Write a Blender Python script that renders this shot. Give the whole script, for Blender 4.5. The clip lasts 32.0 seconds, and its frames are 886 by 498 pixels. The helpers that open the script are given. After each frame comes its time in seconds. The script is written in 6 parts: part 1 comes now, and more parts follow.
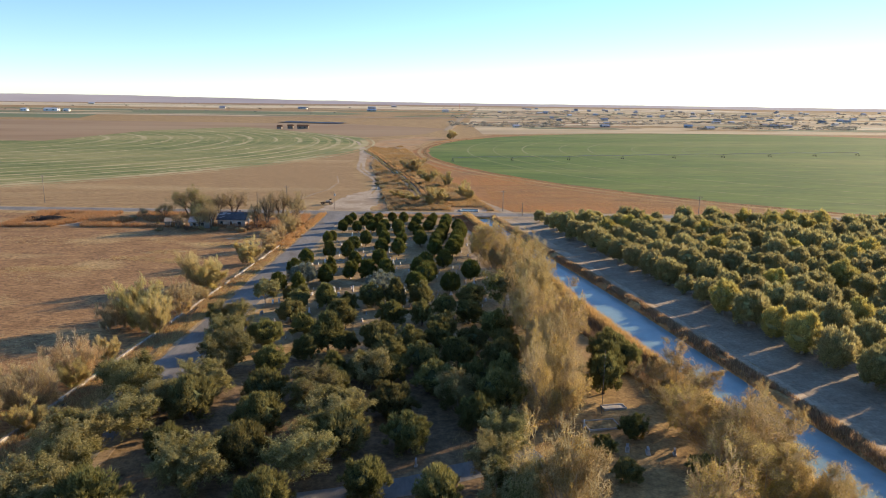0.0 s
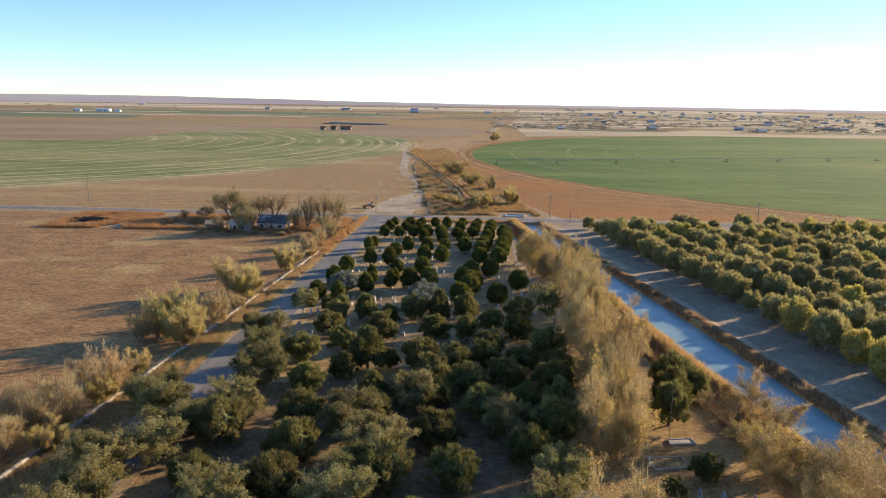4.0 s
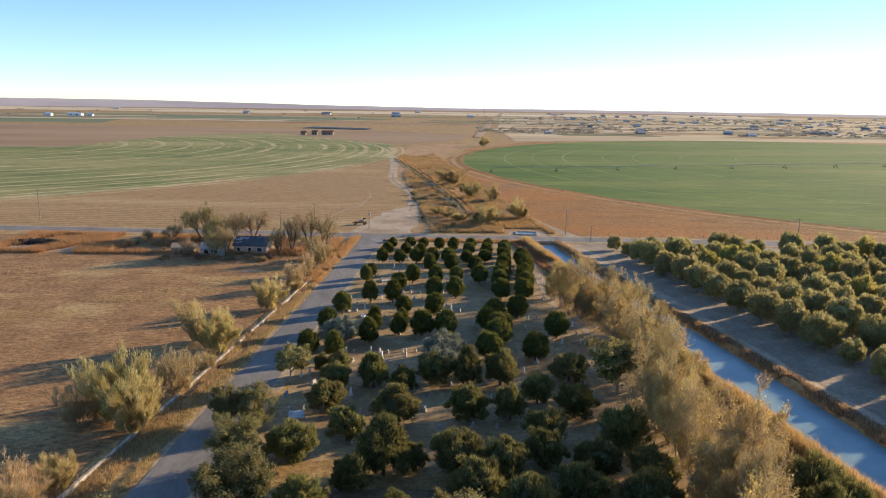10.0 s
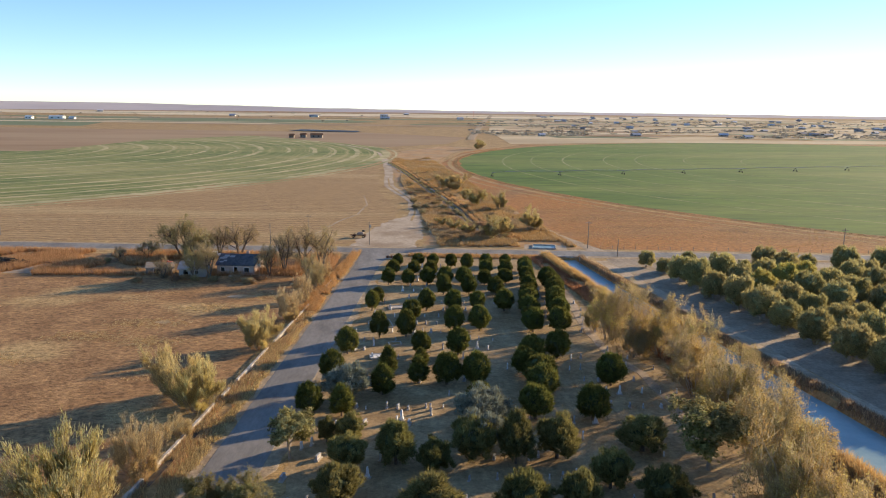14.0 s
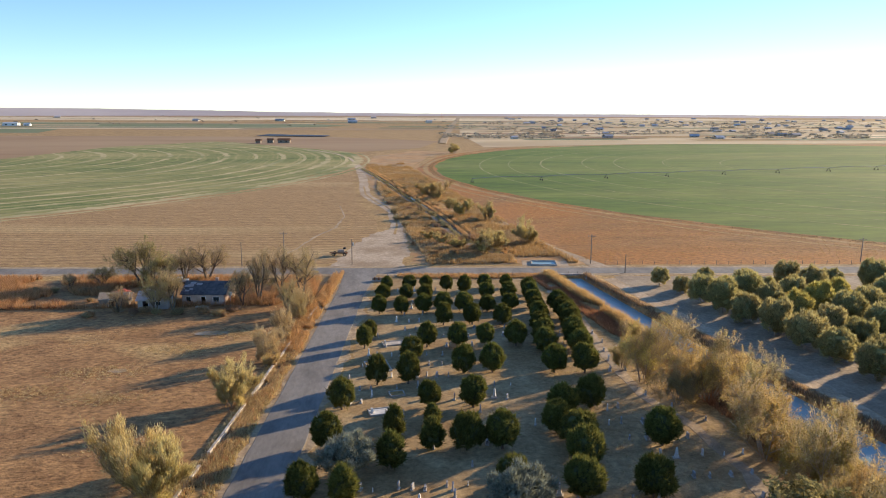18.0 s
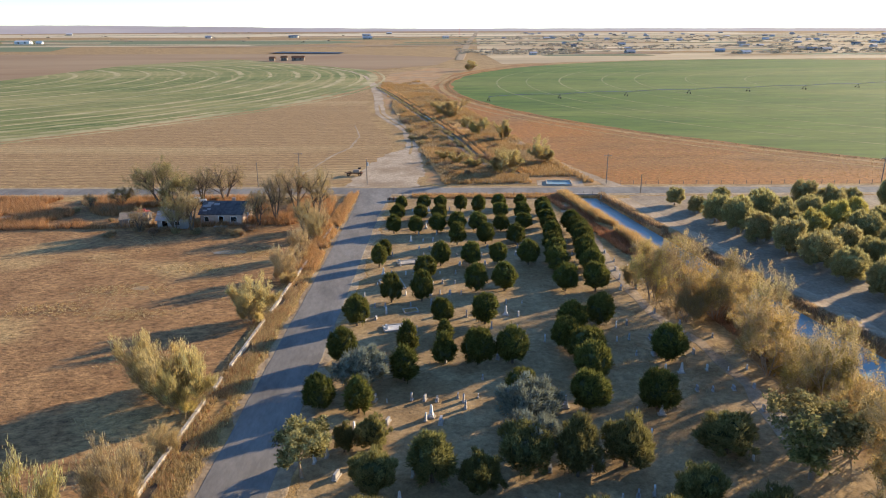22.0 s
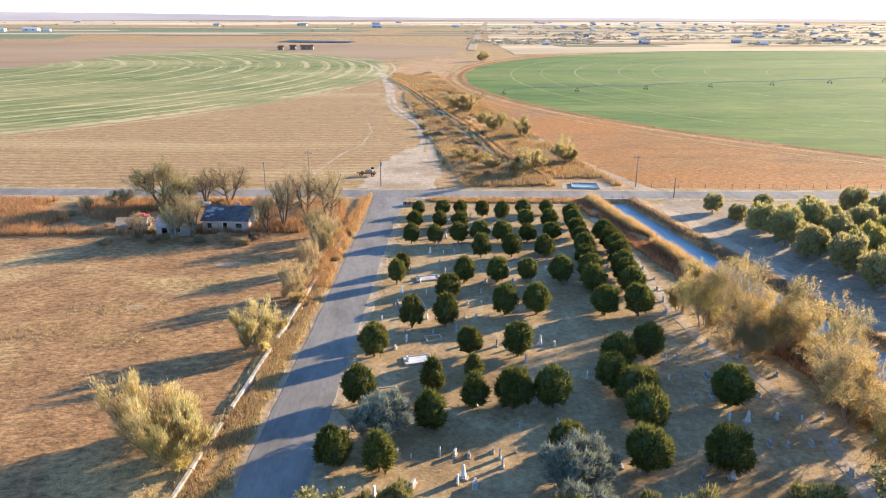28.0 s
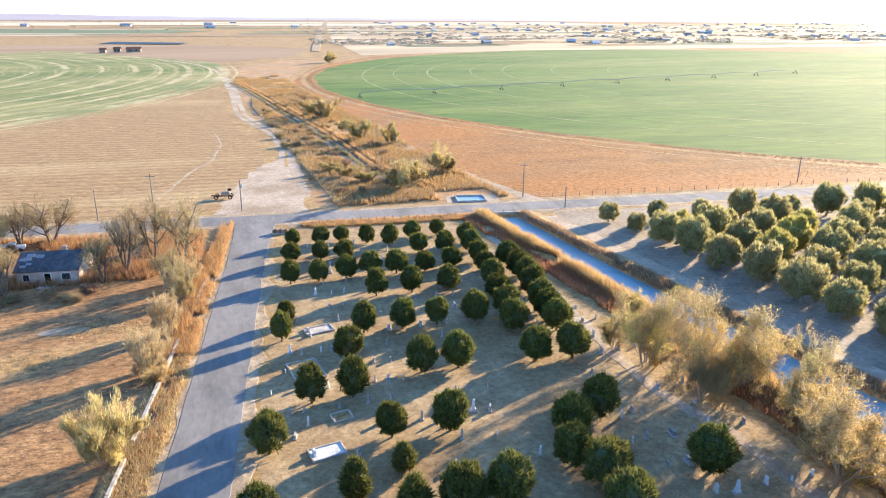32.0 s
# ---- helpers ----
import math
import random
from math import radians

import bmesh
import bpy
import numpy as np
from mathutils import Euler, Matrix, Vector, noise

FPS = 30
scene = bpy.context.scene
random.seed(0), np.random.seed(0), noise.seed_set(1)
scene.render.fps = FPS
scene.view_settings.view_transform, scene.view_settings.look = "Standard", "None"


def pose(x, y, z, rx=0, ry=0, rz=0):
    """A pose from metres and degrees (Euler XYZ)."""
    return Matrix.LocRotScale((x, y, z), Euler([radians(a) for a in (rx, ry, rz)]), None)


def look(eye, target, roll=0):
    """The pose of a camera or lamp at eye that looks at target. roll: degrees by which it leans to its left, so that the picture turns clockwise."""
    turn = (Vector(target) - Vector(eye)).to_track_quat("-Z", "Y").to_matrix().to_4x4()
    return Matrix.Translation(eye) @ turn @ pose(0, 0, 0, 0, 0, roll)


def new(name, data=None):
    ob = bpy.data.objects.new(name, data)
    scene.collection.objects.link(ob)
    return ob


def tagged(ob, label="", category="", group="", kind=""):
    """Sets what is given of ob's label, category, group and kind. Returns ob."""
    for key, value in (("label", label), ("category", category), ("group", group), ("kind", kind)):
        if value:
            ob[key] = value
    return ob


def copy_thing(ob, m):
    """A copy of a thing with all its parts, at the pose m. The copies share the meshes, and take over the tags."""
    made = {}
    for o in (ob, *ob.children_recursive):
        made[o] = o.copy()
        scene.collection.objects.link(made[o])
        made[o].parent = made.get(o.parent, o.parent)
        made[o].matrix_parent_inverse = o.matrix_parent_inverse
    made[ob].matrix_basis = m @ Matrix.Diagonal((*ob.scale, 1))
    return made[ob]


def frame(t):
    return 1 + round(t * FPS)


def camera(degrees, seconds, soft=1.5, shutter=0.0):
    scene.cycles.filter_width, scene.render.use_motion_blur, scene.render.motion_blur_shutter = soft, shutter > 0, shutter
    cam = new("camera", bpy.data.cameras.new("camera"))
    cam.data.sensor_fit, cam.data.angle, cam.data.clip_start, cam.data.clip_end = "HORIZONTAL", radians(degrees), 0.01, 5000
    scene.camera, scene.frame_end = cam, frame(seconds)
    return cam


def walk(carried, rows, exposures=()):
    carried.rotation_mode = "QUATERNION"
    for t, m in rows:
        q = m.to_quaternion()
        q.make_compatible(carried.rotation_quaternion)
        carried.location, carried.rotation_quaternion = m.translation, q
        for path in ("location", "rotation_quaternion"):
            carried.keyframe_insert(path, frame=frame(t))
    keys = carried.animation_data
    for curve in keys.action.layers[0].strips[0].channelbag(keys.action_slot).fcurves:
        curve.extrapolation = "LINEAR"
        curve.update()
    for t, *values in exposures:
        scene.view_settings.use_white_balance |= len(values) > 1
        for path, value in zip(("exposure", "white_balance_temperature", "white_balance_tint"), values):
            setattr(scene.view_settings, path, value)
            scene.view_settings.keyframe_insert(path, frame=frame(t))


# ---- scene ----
cam = camera(64.5, 32.0, 1.0)
PATH = [
    (0, (2.155, -12.364, 45.185), (2.25, -10.411, 44.764), 0.7),
    (1, (2.19, -12.015, 45.133), (2.294, -10.063, 44.709), 0.6),
    (2, (2.138, -10.444, 45.132), (2.25, -8.492, 44.708), 0.7),
    (2.5, (2.041, -9.179, 45.226), (2.157, -7.227, 44.804), 0.8),
    (3, (1.746, -7.763, 45.249), (1.79, -5.809, 44.826), 0.8),
    (3.5, (1.527, -5.711, 45.107), (1.507, -3.756, 44.686), 0.8),
    (5.5, (-0.631, 3.144, 45.043), (-0.643, 5.101, 44.627), 0.8),
    (6, (-1.035, 5.276, 45.325), (-1.041, 7.232, 44.909), 0.8),
    (7, (-2.414, 10.669, 45.304), (-2.409, 12.625, 44.89), 0.9),
    (8, (-3.897, 16.652, 45.059), (-3.881, 18.609, 44.647), 0.8),
    (9, (-5.441, 22.821, 44.833), (-5.415, 24.779, 44.423), 0.8),
    (10, (-7.028, 29.624, 44.558), (-6.992, 31.582, 44.151), 0.8),
    (11, (-8.549, 36.362, 43.969), (-8.505, 38.321, 43.565), 0.7),
    (12, (-10.19, 42.375, 43.686), (-10.138, 44.334, 43.284), 0.6),
    (13, (-11.601, 48.786, 43.64), (-11.539, 50.744, 43.239), 0.7),
    (14, (-13.162, 54.873, 43.561), (-13.092, 56.832, 43.161), 0.7),
    (14.5, (-13.796, 57.796, 43.483), (-13.724, 59.754, 43.084), 0.7),
    (16.5, (-16.778, 69.447, 43.681), (-16.693, 71.404, 43.281), 0.6),
    (17, (-17.546, 72.204, 43.835), (-17.42, 74.16, 43.435), 0.6),
    (17.5, (-18.204, 74.365, 43.986), (-18.051, 76.319, 43.591), 0.5),
    (18, (-18.679, 75.43, 44.039), (-18.52, 77.384, 43.647), 0.2),
    (18.5, (-19.042, 75.861, 44.038), (-18.882, 77.817, 43.649), 0.1),
    (19, (-19.259, 75.823, 44.029), (-19.1, 77.776, 43.627), -0.0),
    (19.5, (-19.189, 75.26, 43.856), (-19.034, 77.208, 43.43), -0.2),
    (20, (-18.944, 74.785, 43.89), (-18.799, 76.722, 43.414), -0.3),
    (20.5, (-18.545, 74.553, 43.901), (-18.412, 76.485, 43.403), -0.2),
    (21, (-18.211, 74.379, 44.029), (-18.088, 76.297, 43.477), -0.2),
    (21.5, (-18.095, 74.458, 44.181), (-17.98, 76.374, 43.619), -0.2),
    (22, (-18.007, 74.413, 44.243), (-17.901, 76.314, 43.631), -0.2),
    (22.5, (-18.091, 74.646, 44.414), (-17.99, 76.538, 43.772), -0.2),
    (23, (-18.025, 74.811, 44.554), (-17.931, 76.703, 43.912), -0.3),
    (24, (-18.242, 75.343, 44.649), (-18.152, 77.235, 44.006), -0.3),
    (25, (-18.276, 77.016, 44.789), (-18.191, 78.908, 44.145), -0.1),
    (25.5, (-18.504, 78.313, 44.784), (-18.422, 80.205, 44.143), -0.1),
    (27.5, (-19.753, 85.266, 44.87), (-19.67, 87.159, 44.23), -0.0),
    (28, (-20.204, 87.329, 44.855), (-20.119, 89.222, 44.215), 0.1),
    (29, (-21.297, 92.159, 44.768), (-21.207, 94.052, 44.129), 0.0),
    (30, (-22.392, 97.08, 44.697), (-22.298, 98.972, 44.058), 0.0),
    (31, (-23.65, 102.375, 44.586), (-23.547, 104.268, 43.947), 0.1),
    (31.5, (-24.099, 105.3, 44.369), (-23.795, 107.171, 43.731), 0.2),
    (32, (-24.723, 108.251, 44.302), (-24.227, 110.081, 43.664), 0.3),
]
EXPOSURE = [(0, 0.68, 6800, 11), (13, 0.67, 6800, 11), (17, 0.72, 6800, 11), (18.5, 0.70, 6750, 11), (20, 0.55, 6750, 11), (21, 0.76, 6650, 10), (22, 0.86, 6600, 10), (23, 1.28, 6550, 10),
            (25, 1.54, 6550, 10), (28, 1.52, 6500, 10), (31, 1.5, 6450, 10), (32, 1.78, 6100, 10)]
walk(cam, [(t, look(eye, target, roll)) for t, eye, target, roll in PATH], EXPOSURE)

# ---- light ----
SUN_EL, SUN_AZ = 14.9, 61.0          # elevation; azimuth clockwise from +y
world = bpy.data.worlds.new("sky")
scene.world = world
world.use_nodes = True
wn = world.node_tree.nodes
sky = wn.new("ShaderNodeTexSky")
sky.sky_type = "NISHITA"
sky.sun_disc = False
sky.sun_elevation = radians(SUN_EL)
sky.sun_rotation = radians(SUN_AZ)
sky.air_density, sky.dust_density, sky.ozone_density = 0.75, 0.0, 4.0
world.node_tree.links.new(sky.outputs[0], wn["Background"].inputs[0])
wn["Background"].inputs[1].default_value = 0.155
sun_data = bpy.data.lights.new("sun", "SUN")
sun_data.energy, sun_data.angle, sun_data.color = 5.0, radians(0.6), (1.0, 0.79, 0.52)
sun = new("sun", sun_data)
ce, se = math.cos(radians(SUN_EL)), math.sin(radians(SUN_EL))
sun.matrix_world = look((ce * math.sin(radians(SUN_AZ)) * 300, ce * math.cos(radians(SUN_AZ)) * 300, se * 300), (0, 0, 0))


# ---- materials ----
def surface(name, a, b, scale=1.0, rough=0.9, stain=None, stain_scale=0.05, stain_amount=0.5, bump=0.3, bump_scale=None,
            stretch=(1, 1, 1), turn=0.0, vary=0.0, metal=0.0, spec=0.3, stain_lo=0.45, stain_hi=0.65, grit=0.0, grit_scale=1.3, furrow=None):
    """A two-scale noise surface: grain from a to b, and stains with a shape of their own."""
    m = bpy.data.materials.new(name)
    m.use_nodes = True
    n, l = m.node_tree.nodes, m.node_tree.links
    p = n["Principled BSDF"]
    tc, mp = n.new("ShaderNodeTexCoord"), n.new("ShaderNodeMapping")
    mp.inputs["Scale"].default_value = stretch
    mp.inputs["Rotation"].default_value = (0, 0, radians(turn))
    l.new(tc.outputs["Object"], mp.inputs[0])
    g = n.new("ShaderNodeTexNoise")
    g.inputs["Scale"].default_value, g.inputs["Detail"].default_value, g.inputs["Roughness"].default_value = scale, 6, 0.65
    l.new(mp.outputs[0], g.inputs["Vector"])
    r = n.new("ShaderNodeValToRGB")
    r.color_ramp.elements[0].position, r.color_ramp.elements[1].position = 0.32, 0.68
    r.color_ramp.elements[0].color, r.color_ramp.elements[1].color = (*a, 1), (*b, 1)
    l.new(g.outputs[0], r.inputs[0])
    col = r.outputs[0]
    if stain:
        s = n.new("ShaderNodeTexNoise")
        s.inputs["Scale"].default_value, s.inputs["Detail"].default_value = stain_scale, 5
        l.new(mp.outputs[0], s.inputs["Vector"])
        sr = n.new("ShaderNodeMapRange")
        sr.inputs[1].default_value, sr.inputs[2].default_value = stain_lo, stain_hi
        sr.inputs[4].default_value = stain_amount
        l.new(s.outputs[0], sr.inputs[0])
        mx = n.new("ShaderNodeMix")
        mx.data_type = "RGBA"
        mx.inputs[7].default_value = (*stain, 1)
        l.new(sr.outputs[0], mx.inputs[0])
        l.new(col, mx.inputs[6])
        col = mx.outputs[2]
    if grit:
        gn = n.new("ShaderNodeTexNoise")
        gn.inputs["Scale"].default_value, gn.inputs["Detail"].default_value, gn.inputs["Roughness"].default_value = grit_scale, 7, 0.8
        l.new(mp.outputs[0], gn.inputs["Vector"])
        gm = n.new("ShaderNodeMapRange")
        gm.inputs[1].default_value, gm.inputs[2].default_value = 0.36, 0.64
        gm.inputs[3].default_value, gm.inputs[4].default_value = 1 - grit, 1 + grit
        l.new(gn.outputs[0], gm.inputs[0])
        gh = n.new("ShaderNodeHueSaturation")
        l.new(gm.outputs[0], gh.inputs["Value"])
        l.new(col, gh.inputs["Color"])
        col = gh.outputs[0]
    if furrow:
        rows_at, deep = furrow
        wv, fm = n.new("ShaderNodeTexWave"), n.new("ShaderNodeMapRange")
        wv.bands_direction = "Y"
        wv.inputs["Scale"].default_value, wv.inputs["Distortion"].default_value, wv.inputs["Detail"].default_value, wv.inputs["Detail Scale"].default_value = 0.314 / rows_at, 5.0, 4, 0.5
        tr = n.new("ShaderNodeMapping")
        tr.inputs["Rotation"].default_value = (0, 0, radians(3.3))
        l.new(tc.outputs["Object"], tr.inputs[0])
        l.new(tr.outputs[0], wv.inputs["Vector"])
        fm.inputs[3].default_value, fm.inputs[4].default_value = 1 - deep, 1 + deep * 0.5
        l.new(wv.outputs["Fac"], fm.inputs[0])
        fh = n.new("ShaderNodeHueSaturation")
        l.new(fm.outputs[0], fh.inputs["Value"])
        l.new(col, fh.inputs["Color"])
        col = fh.outputs[0]
    if vary:
        oi = n.new("ShaderNodeObjectInfo")
        mr = n.new("ShaderNodeMapRange")
        mr.inputs[3].default_value, mr.inputs[4].default_value = 1 - vary, 1 + vary
        l.new(oi.outputs["Random"], mr.inputs[0])
        hs = n.new("ShaderNodeHueSaturation")
        l.new(mr.outputs[0], hs.inputs["Value"])
        l.new(col, hs.inputs["Color"])
        col = hs.outputs[0]
    l.new(col, p.inputs["Base Color"])
    p.inputs["Roughness"].default_value, p.inputs["Metallic"].default_value = rough, metal
    p.inputs["Specular IOR Level"].default_value = spec
    if bump:
        bn = n.new("ShaderNodeTexNoise")
        bn.inputs["Scale"].default_value, bn.inputs["Detail"].default_value = bump_scale or scale * 2, 4
        l.new(mp.outputs[0], bn.inputs["Vector"])
        bp = n.new("ShaderNodeBump")
        bp.inputs["Strength"].default_value, bp.inputs["Distance"].default_value = bump, 0.3 / (bump_scale or scale * 2)
        l.new(bn.outputs[0], bp.inputs["Height"])
        l.new(bp.outputs[0], p.inputs["Normal"])
    return m


def foliage(name, a, b, through_light=0.35, hue=0.02, value=0.25):
    """Leaves: each clump its own shade, each plant a little off the others, some light through the blade."""
    m = bpy.data.materials.new(name)
    m.use_nodes = True
    n, l = m.node_tree.nodes, m.node_tree.links
    n.remove(n["Principled BSDF"])
    ge, oi = n.new("ShaderNodeNewGeometry"), n.new("ShaderNodeObjectInfo")
    r = n.new("ShaderNodeValToRGB")
    r.color_ramp.elements[0].color, r.color_ramp.elements[1].color = (*a, 1), (*b, 1)
    l.new(ge.outputs["Random Per Island"], r.inputs[0])
    hs = n.new("ShaderNodeHueSaturation")
    m1, m2 = n.new("ShaderNodeMapRange"), n.new("ShaderNodeMapRange")
    m1.inputs[3].default_value, m1.inputs[4].default_value = 0.5 - hue, 0.5 + hue
    m2.inputs[3].default_value, m2.inputs[4].default_value = 1 - value, 1 + value
    l.new(oi.outputs["Random"], m1.inputs[0])
    mul = n.new("ShaderNodeMath")
    mul.operation = "FRACT"
    m7 = n.new("ShaderNodeMath")
    m7.operation = "MULTIPLY"
    m7.inputs[1].default_value = 7.31
    l.new(oi.outputs["Random"], m7.inputs[0])
    l.new(m7.outputs[0], mul.inputs[0])
    l.new(mul.outputs[0], m2.inputs[0])
    l.new(m1.outputs[0], hs.inputs["Hue"])
    l.new(m2.outputs[0], hs.inputs["Value"])
    l.new(r.outputs[0], hs.inputs["Color"])
    d, t, mx = n.new("ShaderNodeBsdfDiffuse"), n.new("ShaderNodeBsdfTranslucent"), n.new("ShaderNodeMixShader")
    mx.inputs[0].default_value = through_light
    l.new(hs.outputs[0], d.inputs[0])
    l.new(hs.outputs[0], t.inputs[0])
    l.new(d.outputs[0], mx.inputs[1])
    l.new(t.outputs[0], mx.inputs[2])
    l.new(mx.outputs[0], n["Material Output"].inputs[0])
    return m


def field_rings(name, a, b, c, centre, period, strip=(0.75, 0.9)):
    """A pivot field: crop in two greens, pale wheel tracks on rings round the pivot, drifting patches."""
    m = surface(name, a, b, 0.03, 0.95, stain=c, stain_scale=0.009, stain_amount=0.45, bump=0.2, bump_scale=0.6, stretch=(0.35, 1.2, 1), turn=4, grit=0.25, grit_scale=0.12)
    n, l = m.node_tree.nodes, m.node_tree.links
    p = n["Principled BSDF"]
    old = p.inputs["Base Color"].links[0].from_socket
    tc = n.new("ShaderNodeTexCoord")
    sub = n.new("ShaderNodeVectorMath")
    sub.operation = "SUBTRACT"
    sub.inputs[1].default_value = (*centre, 0)
    ln = n.new("ShaderNodeVectorMath")
    ln.operation = "LENGTH"
    l.new(tc.outputs["Object"], sub.inputs[0])
    l.new(sub.outputs[0], ln.inputs[0])
    ns = n.new("ShaderNodeTexNoise")
    ns.inputs["Scale"].default_value = 0.012
    l.new(tc.outputs["Object"], ns.inputs["Vector"])
    ad = n.new("ShaderNodeMath")
    ad.operation = "MULTIPLY_ADD"
    ad.inputs[1].default_value = 22.0
    l.new(ns.outputs[0], ad.inputs[0])
    l.new(ln.outputs["Value"], ad.inputs[2])
    cb = n.new("ShaderNodeCombineXYZ")
    sc = n.new("ShaderNodeMath")
    sc.operation = "DIVIDE"
    sc.inputs[1].default_value = period
    l.new(ad.outputs[0], sc.inputs[0])
    l.new(sc.outputs[0], cb.inputs[0])
    rn = n.new("ShaderNodeTexNoise")
    rn.inputs["Scale"].default_value, rn.inputs["Detail"].default_value, rn.inputs["Roughness"].default_value = 1.0, 6, 0.75
    l.new(cb.outputs[0], rn.inputs["Vector"])
    mr = n.new("ShaderNodeMapRange")
    mr.inputs[1].default_value, mr.inputs[2].default_value, mr.inputs[4].default_value = strip[0], strip[1], 0.8
    l.new(rn.outputs[0], mr.inputs[0])
    mx = n.new("ShaderNodeMix")
    mx.data_type = "RGBA"
    mx.inputs[7].default_value = (*c, 1)
    l.new(mr.outputs[0], mx.inputs[0])
    l.new(old, mx.inputs[6])
    l.new(mx.outputs[2], p.inputs["Base Color"])
    return m


def water_surface(name, a, b):
    m = surface(name, a, b, 0.25, 0.28, bump=0.12, bump_scale=1.6, spec=0.4)
    m.node_tree.nodes["Principled BSDF"].inputs["IOR"].default_value = 1.33
    return m


EARTH = surface("dry_grass_earth", (0.29, 0.175, 0.068), (0.53, 0.355, 0.15), 0.35, stain=(0.20, 0.115, 0.05), stain_scale=0.07, bump=0.7, bump_scale=3, grit=0.45)
FALLOW = surface("fallow_earth", (0.225, 0.117, 0.048), (0.41, 0.233, 0.098), 0.22, stain=(0.50, 0.345, 0.15), stain_scale=0.045, stain_amount=0.8, bump=0.8,
                 bump_scale=2.5, stretch=(0.7, 1, 1), turn=-8, stain_lo=0.55, stain_hi=0.68, grit=0.6, grit_scale=1.1)
STUBBLE = surface("plough_stubble", (0.265, 0.158, 0.066), (0.48, 0.307, 0.137), 0.6, stain=(0.54, 0.39, 0.185), stain_scale=0.02, stain_amount=0.5, bump=0.7,
                  bump_scale=1.2, stretch=(0.3, 1.7, 1), turn=9, grit=0.6, grit_scale=1.6, stain_lo=0.5, stain_hi=0.66, furrow=(4.2, 0.16))
ORANGE = surface("orange_dry_grass", (0.20, 0.098, 0.034), (0.37, 0.195, 0.07), 0.1, stain=(0.40, 0.165, 0.04), stain_scale=0.016, stain_amount=0.85, bump=0.7,
                 bump_scale=1.5, stretch=(0.6, 1.3, 1), grit=0.6, grit_scale=0.9, stain_lo=0.44, stain_hi=0.60)
SAND = surface("pale_sandy_dirt", (0.39, 0.295, 0.20), (0.57, 0.455, 0.325), 0.6, stain=(0.30, 0.21, 0.125), stain_scale=0.09, stain_amount=0.8, bump=0.4, grit=0.25)
VERGE = surface("gravel_verge", (0.33, 0.24, 0.15), (0.50, 0.39, 0.25), 0.5, stain=(0.26, 0.18, 0.105), stain_scale=0.2, stain_amount=0.7, bump=0.5, grit=0.3)
DUST = surface("grey_orchard_dirt", (0.25, 0.19, 0.13), (0.37, 0.29, 0.205), 0.4, stain=(0.47, 0.39, 0.285), stain_scale=0.12, bump=0.4, grit=0.3)
ASPHALT = surface("worn_asphalt", (0.155, 0.145, 0.132), (0.255, 0.238, 0.215), 0.3, 0.85, stain=(0.33, 0.31, 0.28), stain_scale=0.1, stain_amount=0.5, bump=0.25, bump_scale=12, stretch=(1, 0.35, 1), grit=0.15)
CONCRETE = surface("weathered_concrete", (0.40, 0.36, 0.31), (0.62, 0.57, 0.50), 1.5, 0.85, stain=(0.22, 0.18, 0.14), stain_scale=0.5, stain_amount=0.6, bump=0.4)
WATER = water_surface("canal_water", (0.21, 0.33, 0.355), (0.30, 0.43, 0.445))
GREEN_E = field_rings("green_winter_wheat", (0.050, 0.118, 0.011), (0.108, 0.182, 0.021), (0.23, 0.245, 0.065), (397, 584), 9.0, (0.55, 0.72))
GREEN_W = field_rings("cut_alfalfa", (0.10, 0.155, 0.035), (0.25, 0.25, 0.08), (0.48, 0.38, 0.175), (-470, 680), 7.0, (0.50, 0.64))
PALE = surface("far_pale_grass", (0.62, 0.50, 0.31), (0.80, 0.67, 0.45), 0.01, stain=(0.45, 0.34, 0.21), stain_scale=0.004, stain_amount=0.6, bump=0, stretch=(0.25, 1, 1))
PONDWATER = surface("dark_pond_water", (0.03, 0.05, 0.075), (0.05, 0.075, 0.10), 0.1, 0.6, bump=0, spec=0.2)
TRACKLINE = surface("trodden_crop", (0.19, 0.22, 0.075), (0.34, 0.325, 0.14), 0.2, 0.95, stain=(0.14, 0.21, 0.05), stain_scale=0.05, stain_amount=0.9, bump=0)
MOWN = surface("mown_stubble", (0.34, 0.29, 0.13), (0.58, 0.47, 0.26), 0.08, 0.95, stain=(0.17, 0.21, 0.07), stain_scale=0.012, stain_amount=0.95, bump=0)
# Mud of the north ditch; also the painted shade in the wall's ditch.
MUD_AND_SHADE = surface("ditch_mud_and_shade", (0.05, 0.045, 0.035), (0.12, 0.09, 0.06), 0.5, 0.6, stain=(0.2, 0.15, 0.09), stain_scale=0.2, bump=0.4)
TAN = surface("far_tan_grass", (0.47, 0.355, 0.20), (0.66, 0.52, 0.31), 0.012, stain=(0.34, 0.245, 0.15), stain_scale=0.004, stain_amount=0.75, bump=0, stretch=(0.25, 1, 1))
BROWN = surface("far_brown_field", (0.27, 0.165, 0.085), (0.385, 0.255, 0.14), 0.012, stain=(0.45, 0.33, 0.19), stain_scale=0.004, bump=0, stretch=(0.3, 1, 1))
FARGREEN = surface("far_green_field", (0.13, 0.17, 0.075), (0.20, 0.22, 0.11), 0.008, stain=(0.33, 0.28, 0.16), stain_scale=0.003, bump=0, stretch=(0.3, 1, 1))
# Distance haze is mixed into this pale hill colour; the air itself is clear.
HILL = surface("haze_tinted_hills", (0.42, 0.37, 0.37), (0.56, 0.50, 0.48), 0.004, stain=(0.60, 0.52, 0.46), stain_scale=0.002, bump=0, stretch=(0.25, 0.25, 2))
